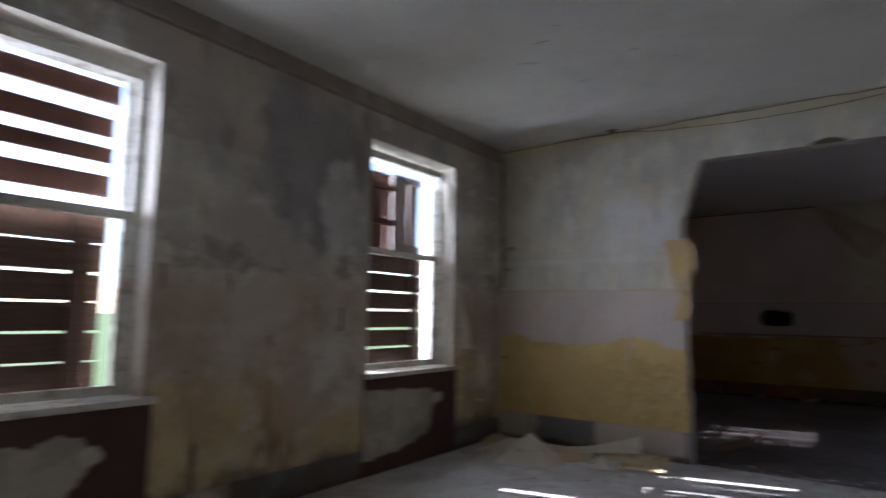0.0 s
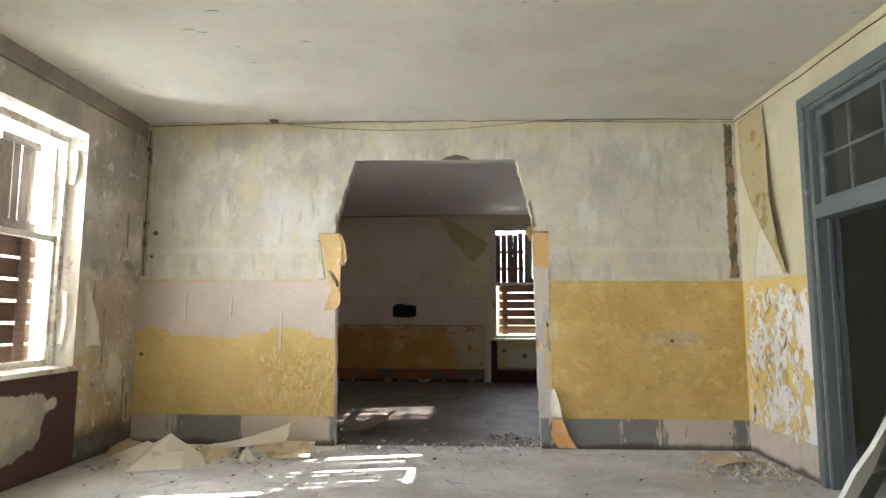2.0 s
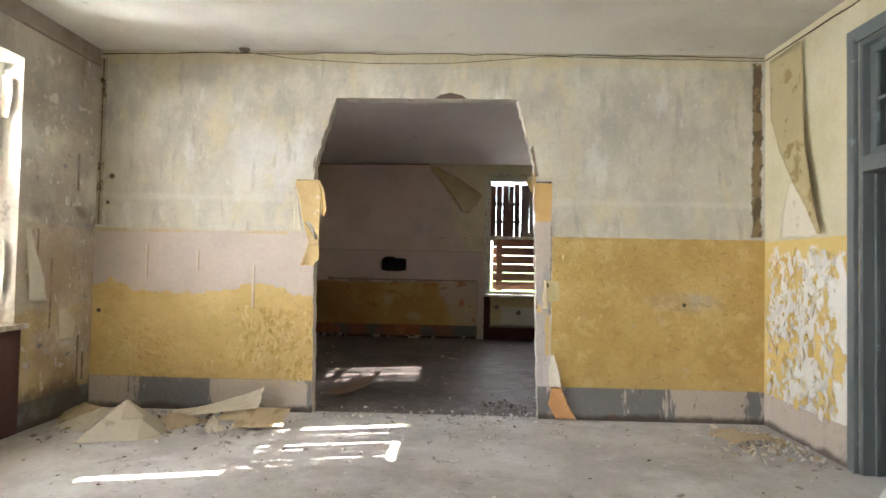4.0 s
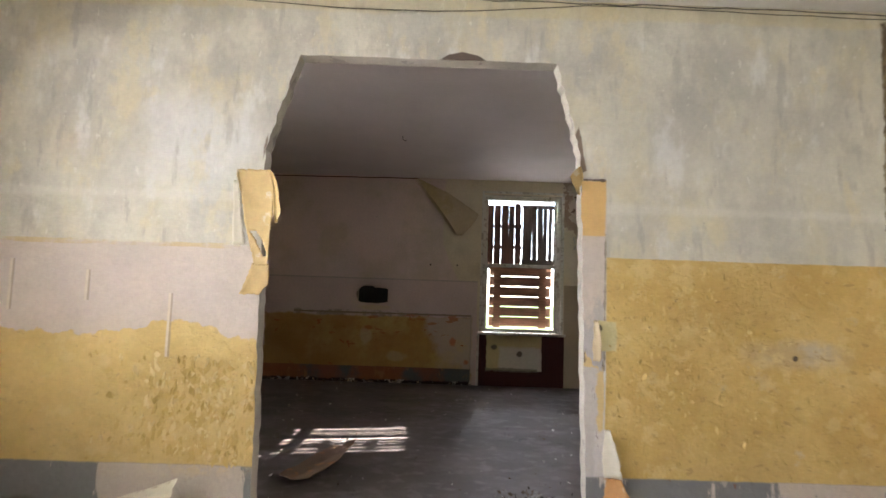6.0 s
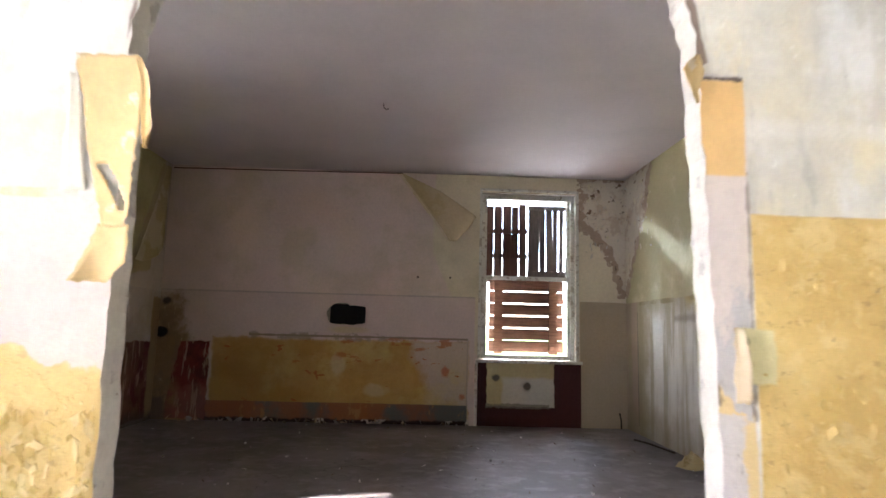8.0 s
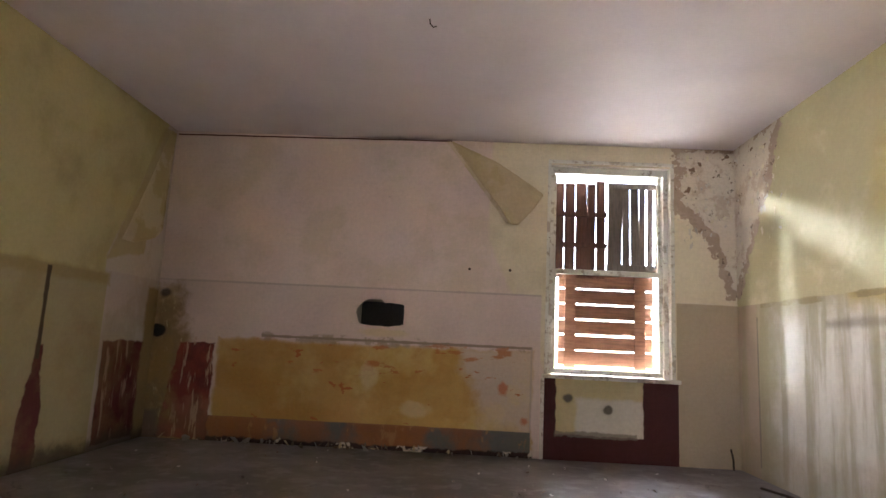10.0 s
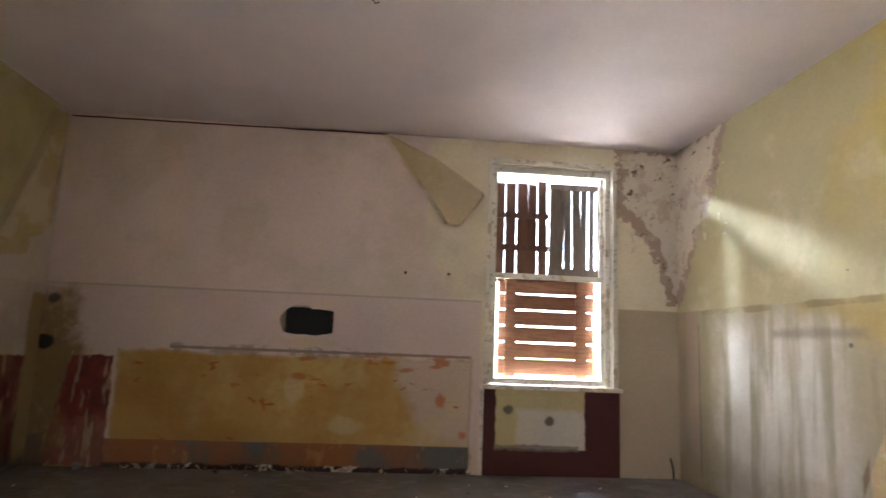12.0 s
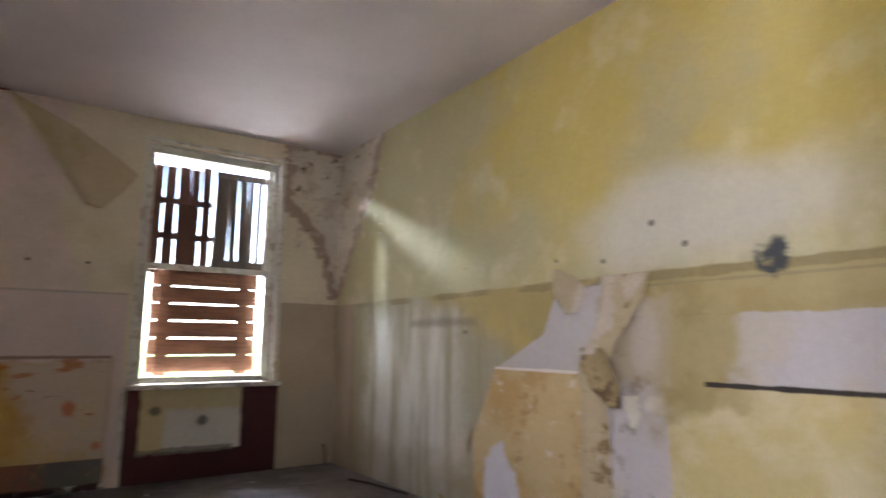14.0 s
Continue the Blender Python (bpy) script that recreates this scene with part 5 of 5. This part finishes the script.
# torn paper on the floor
def floor_sheet(name, m, w, l, f, mat, label, seed=0, n=16):
    def g(u, v):
        x, y = (u - 0.5) * w, (v - 0.5) * l
        j = 0.012 * noise.noise(Vector((u * 7 + seed, v * 7, seed)))
        e = 0.02 * noise.noise(Vector((u * 5, v * 5, seed + 4.0)))
        return m @ Vector((x + e, y + j, max(0.004, f(u, v) + 0.010 + 0.010 * noise.noise(Vector((u * 4, v * 4, seed + 9.0))))))
    ob = sheet(name, g, n, n, mat, 0.003)
    for q in ob.data.polygons:
        q.use_smooth = False
    return tagged(ob, label, "paper", "torn paper on the floor")


def tent(u0, h, lean=0.0):
    return lambda u, v: h * max(0, 1 - abs(u - u0) / (u0 if u < u0 else 1 - u0)) * (1 - lean * v)


CARD = plain("stiff_wallpaper", (0.60, 0.55, 0.45), 0.85, 0.12, 0.001, (((0.46, 0.40, 0.32), 4, 0.62),))
def pyramid(u0, v0, h):
    def f(u, v):
        a = min(u / u0 if u < u0 else (1 - u) / (1 - u0), v / v0 if v < v0 else (1 - v) / (1 - v0) + 0.25)
        return h * max(0, min(1, a))
    return f


floor_sheet("torn_wallpaper", pose(-2.58, -0.90, 0, 0, 0, 16), 0.62, 0.46, pyramid(0.45, 0.55, 0.30), CARD, "stiff cream paper standing folded like a tent", 1, 4)
floor_sheet("torn_wallpaper", pose(-2.98, -0.66, 0, 0, 0, -12), 0.52, 0.42, pyramid(0.6, 0.6, 0.15), CARD, "cream paper sheet bent over rubble", 2, 5)
floor_sheet("torn_wallpaper", pose(-3.24, -0.40, 0, 0, 0, 30), 0.40, 0.36, pyramid(0.5, 0.5, 0.12), PAPER_TAN, "tan paper scrap in the corner", 3, 8)
floor_sheet("torn_wallpaper", pose(-2.04, -0.30, 0, 0, 0, 8), 0.78, 0.24, lambda u, v: 0.05 + 0.20 * u ** 1.5 * (0.3 + 0.7 * v), CARD, "long cream paper sheet curling up against the wall", 4, 10)
floor_sheet("torn_wallpaper", pose(-1.66, -0.40, 0, 0, 0, -6), 0.60, 0.24, lambda u, v: 0.03 + 0.07 * v, PAPER_TAN, "flat tan paper strip by the wall", 5, 9)
floor_sheet("torn_wallpaper", pose(-1.55, -0.60, 0, 0, 0, 10), 0.42, 0.16, lambda u, v: 0.02 + 0.05 * v, PAPER_TAN, "small tan paper strip", 6, 6)
floor_sheet("torn_wallpaper", pose(-1.90, -0.72, 0, 0, 0, 40), 0.15, 0.14, pyramid(0.5, 0.7, 0.13), PAPER_PALE, "small white folded paper corner", 7, 6)
floor_sheet("torn_wallpaper", pose(-2.30, -0.52, 0, 0, 0, 60), 0.40, 0.34, pyramid(0.4, 0.5, 0.10), PAPER_TAN, "crumpled tan paper scrap", 8, 8)
floor_sheet("torn_wallpaper", pose(2.72, -0.62, 0, 0, 0, 10), 0.55, 0.22, lambda u, v: 0.02 + 0.03 * math.sin(u * 4), PAPER_TAN, "tan paper strip in the corner", 9, 8)
floor_sheet("torn_wallpaper", pose(2.60, -0.45, 0, 0, 0, -20), 0.36, 0.22, pyramid(0.5, 0.5, 0.06), PAPER_TAN, "tan paper scrap in the corner", 10, 8)
PAPER_BROWN = plain("brown_floor_paper", (0.24, 0.17, 0.13), 0.9, 0.25, 0.001, (((0.36, 0.20, 0.11), 4, 0.58),))
floor_sheet("torn_wallpaper", pose(-1.0, 1.16, 0, 0, 0, -14), 0.26, 0.95, lambda u, v: 0.02 + 0.10 * max(0, (v - 0.6) / 0.4) * u + 0.05 * abs(u - 0.5), PAPER_BROWN, "brown paper sheet lying on the floor with one end up", 11, 10)


# a broken white board leaning by the door
def leaning_board():
    a, b = Vector((2.66, -2.20, 0.0)), Vector((3.05, -2.72, 1.30))
    d = (b - a).normalized()
    side = Vector((0.80, 0.60, 0.0)).normalized()
    n = d.cross(side).normalized()
    side = n.cross(d).normalized()
    m = Matrix((side, n, d)).transposed().to_4x4()
    m.translation = a + Vector((0, 0, 0.005))
    t = tagged(empty("leaning_board", m), "broken white painted board leaning by the doorway", "board")
    white = plain("chalky_white_paint", (0.78, 0.77, 0.72), 0.6, 0.1, 0.001, (((0.5, 0.46, 0.4), 7, 0.68),))
    bm = bmesh.new()
    pts = [(-0.10, 0.02), (0.02, 0.0), (0.05, 0.10), (0.13, 0.16), (0.16, 0.42), (0.10, 0.56), (0.11, 1.35), (-0.03, 1.37), (-0.05, 0.60), (-0.13, 0.42), (-0.12, 0.15)]
    lo = [bm.verts.new((x, 0, z)) for x, z in pts]
    hi = [bm.verts.new((x, 0.028, z)) for x, z in pts]
    bm.faces.new(lo)
    bm.faces.new(hi[::-1])
    for k in range(len(pts)):
        q = (k + 1) % len(pts)
        bm.faces.new((lo[q], lo[k], hi[k], hi[q]))
    bmesh.ops.recalc_face_normals(bm, faces=bm.faces)
    part("plank", bm, white, t, "split white plank")
    part("panel", box(0.03, 0.60, 0.03, 0.05, 0.0, 1.25, 0.004), plain("grey_panel", (0.42, 0.42, 0.40), 0.7), t, "dull grey panel")
    part("rail", box(0.11, 0.52, 0.0, 0.028, 0.36, 0.39, 0.006), white, t)


leaning_board()


# chips, flakes and grit
def chips(name, place, count, size, mats, label, seed, lift=0.012):
    """Loose flakes on the floor, each one a bent scrap."""
    rnd = random.Random(seed)
    verts, faces, slots = [], [], []
    for _ in range(count):
        x, y = place(rnd)
        s = size * rnd.choice((0.4, 0.5, 0.6, 0.8, 1.0, 1.5))
        a, n = rnd.uniform(0, 6.28), rnd.randint(4, 6)
        k0 = len(verts)
        tilt, ph, up = rnd.uniform(0, lift), rnd.uniform(0, 6.28), rnd.uniform(0, 0.006)
        for top in (0.003, 0.0):
            for k in range(n):
                r = s * (0.6 + 0.4 * math.sin(k * 2.3 + ph))
                b = a + 6.283 * k / n
                verts.append((x + r * math.cos(b), y + r * 0.7 * math.sin(b), 0.001 + top + up + tilt * (1 + math.sin(b + ph))))
        faces.append([k0 + k for k in range(n)])
        faces += [[k0 + (k + 1) % n, k0 + k, k0 + n + k, k0 + n + (k + 1) % n] for k in range(n)]
        slots += [rnd.randrange(len(mats))] * (n + 1)
    me = bpy.data.meshes.new(name)
    me.from_pydata(verts, [], faces)
    for m in mats:
        me.materials.append(m)
    me.polygons.foreach_set("material_index", slots)
    return tagged(new(name, me), label, "debris", kind="stuff")


CHIP_WHITE = plain("chip_white", (0.66, 0.64, 0.60), 0.9)
CHIP_BROWN = plain("chip_brown", (0.16, 0.12, 0.09), 0.9)
CHIP_GREY = plain("chip_grey", (0.34, 0.32, 0.30), 0.9)
STICK_DARK = plain("dark_splinter", (0.05, 0.04, 0.035), 0.85)
chips("plaster_chips", lambda r: (r.uniform(-3.3, 3.0), -0.9 + r.gauss(0, 1.6) * 0.8 - 0.3 if r.random() < 0.6 else r.uniform(-5, -0.1)), 420, 0.022, [CHIP_WHITE, CHIP_GREY, CHIP_BROWN, CHIP_GREY], "scattered plaster chips and grit on the floor", 1)
chips("corner_rubble", lambda r: (3.0 - abs(r.gauss(0, 0.3)), -0.75 + r.gauss(0, 0.28)), 220, 0.032, [CHIP_WHITE, PAPER_PALE, CHIP_GREY, PAPER_TAN], "heap of pale paint flakes in the corner", 2, 0.03)
chips("wall_foot_rubble", lambda r: (-3.3 + abs(r.gauss(0, 0.9)), -0.15 - abs(r.gauss(0, 0.45))), 420, 0.028, [CHIP_WHITE, PAPER_TAN, CHIP_BROWN, CHIP_GREY], "rubble and paper scraps along the wall foot", 3, 0.02)
chips("threshold_rubble", lambda r: (r.uniform(-1.2, 0.92), 0.02 + r.gauss(0, 0.13)), 190, 0.022, [CHIP_GREY, CHIP_BROWN, CHIP_WHITE], "broken plaster crumbs in the opening", 4)
chips("threshold_grit", lambda r: (0.72 + r.gauss(0, 0.14), 0.42 + r.gauss(0, 0.16)), 90, 0.024, [CHIP_BROWN, STICK_DARK, CHIP_GREY], "dark splinters and grit on the floor past the opening", 7, 0.02)
chips("inner_floor_chips", lambda r: (r.uniform(-3.6, 2.6), r.uniform(0.3, 6.2)), 240, 0.02, [CHIP_BROWN, CHIP_GREY, CHIP_BROWN, CHIP_WHITE], "small dark chips on the inner floor", 5)
chips("far_wall_rubble", lambda r: (r.uniform(-3.6, 0.5), 6.33 - abs(r.gauss(0, 0.06))), 70, 0.04, [CHIP_GREY, CHIP_BROWN, PAPER_TAN, CHIP_BROWN], "torn plaster bits along the far wall", 6, 0.04)


def wall_flakes(name, axis, face, inward, place, count, size, mats, label, seed):
    """Curled paint flakes still hanging on a wall."""
    rnd = random.Random(seed)
    verts, faces, slots = [], [], []
    for _ in range(count):
        u, v = place(rnd)
        s = size * rnd.choice((0.4, 0.6, 0.8, 1.0, 1.5))
        a, lift = rnd.uniform(0, 6.28), s * rnd.uniform(0.15, 0.6)
        n, k0, ph = 6, len(verts), rnd.uniform(0, 6.28)
        for thick in (0.0, 0.002):
            for k in range(n):
                b = 6.283 * k / n
                r = s * (0.65 + 0.35 * math.sin(k * 1.9 + ph))
                q = 0.5 + 0.5 * math.cos(b - a)
                w = face + inward * (0.002 + thick + lift * q * q)
                du, dv = u + r * math.cos(b) * 0.7, v + r * math.sin(b) * 1.2
                verts.append((du, w, dv) if axis == "x" else (w, du, dv))
        faces.append([k0 + n + k for k in range(n)])
        faces.append([k0 + n - 1 - k for k in range(n)])
        faces += [[k0 + k, k0 + (k + 1) % n, k0 + n + (k + 1) % n, k0 + n + k] for k in range(n)]
        slots += [rnd.randrange(len(mats))] * (n + 2)
    me = bpy.data.meshes.new(name)
    me.from_pydata(verts, [], faces)
    for m in mats:
        me.materials.append(m)
    me.polygons.foreach_set("material_index", slots)
    return tagged(new(name, me), label, "paint flakes", kind="stuff")


FLAKE_YELLOW = plain("yellow_paint_flake", (0.57, 0.41, 0.155), 0.8)
FLAKE_LIGHT = plain("pale_yellow_flake", (0.70, 0.56, 0.28), 0.8)
FLAKE_CREAM = plain("cream_paint_flake", (0.64, 0.58, 0.42), 0.8)
wall_flakes("door_wall_flakes", "y", R1R, -1, lambda r: (r.uniform(-1.10, -0.08), r.uniform(0.32, 1.62)), 420, 0.042, [FLAKE_CREAM, FLAKE_YELLOW, CHIP_WHITE, CHIP_WHITE], "curling cream and yellow paint flakes", 1)
wall_flakes("dado_flakes", "x", 0.0, -1, lambda r: (min(-1.27, -1.6 + r.gauss(0, 0.25)), r.uniform(0.33, 1.02)), 460, 0.028, [FLAKE_YELLOW, FLAKE_LIGHT, FLAKE_YELLOW], "yellow paint flakes lifting off the dado", 2)
wall_flakes("dado_flakes", "x", 0.0, -1, lambda r: (1.09 + min(1.9, abs(r.gauss(0, 0.75))), r.uniform(0.33, 1.7)), 300, 0.019, [FLAKE_YELLOW], "small yellow paint flakes on the dado", 3)
wall_flakes("upper_flakes", "x", R2F, -1, lambda r: (2.15 + r.uniform(0, 0.6), r.uniform(2.4, 3.45)), 60, 0.03, [FLAKE_CREAM, JAMB], "loose plaster edges in the damp corner", 4)


# a torn cable outlet where the cable meets the ceiling
def outlet():
    bm = bmesh.new()
    bmesh.ops.create_icosphere(bm, subdivisions=2, radius=0.05, matrix=Matrix.Translation((-1.98, -0.06, H - 0.004)) @ Matrix.Diagonal((1.1, 0.8, 0.5, 1)))
    for v in bm.verts:
        v.co += Vector((noise.noise(v.co * 40), noise.noise(v.co * 40 + Vector((5, 0, 0))), 0.4 * noise.noise(v.co * 30))) * 0.014
    return tagged(part("cable_outlet", bm, CHIP_BROWN), "broken brown cable outlet under the ceiling", "outlet")


outlet()
STICK = plain("dark_stick", (0.05, 0.04, 0.035), 0.85)
cable("stick", [(2.55, 5.45, 0.012), (2.62, 5.15, 0.02), (2.70, 4.80, 0.012), (2.72, 4.65, 0.014)], 0.012, STICK, "thin dark stick lying by the yellow wall")
cable("stick", [(2.66, 6.26, 0.012), (2.67, 6.29, 0.12), (2.655, 6.31, 0.22)], 0.010, STICK, "short dark stick leaning in the corner")
floor_sheet("torn_wallpaper", pose(2.62, 3.95, 0, 0, 0, 30), 0.30, 0.22, pyramid(0.5, 0.6, 0.16), PAPER_OLIVE, "dark olive paper heap under the torn wall", 12, 6)
wall_flakes("right_wall_flakes", "y", R2R, -1, lambda r: (r.uniform(5.35, 6.3), r.uniform(2.3, 3.45)), 60, 0.03, [FLAKE_CREAM, JAMB], "loose plaster edges on the yellow wall", 5)
wall_flakes("window_wall_flakes", "y", R1L, 1, lambda r: (r.uniform(-0.95, -0.05), r.uniform(0.3, 3.4)), 130, 0.03, [JAMB, CHIP_WHITE, PAPER_PALE, CHIP_GREY], "peeling plaster and paint flakes beside the window", 6)
for k, (za, zb, ya) in enumerate(((1.60, 1.10, -1.02), (2.95, 2.60, -1.03))):
    flap("reveal_peel", "x", -1.044 + 0.0, -1, [(za, R1L - 0.20, R1L - 0.08, 0.004, 0.03), ((za + zb) / 2, R1L - 0.18, R1L - 0.05, 0.006, 0.04), (zb, R1L - 0.16, R1L - 0.09, 0.004, 0.03)],
         PAPER_PALE, "white paint peeling off the window reveal", 6, 12, 0.02, 30 + k)
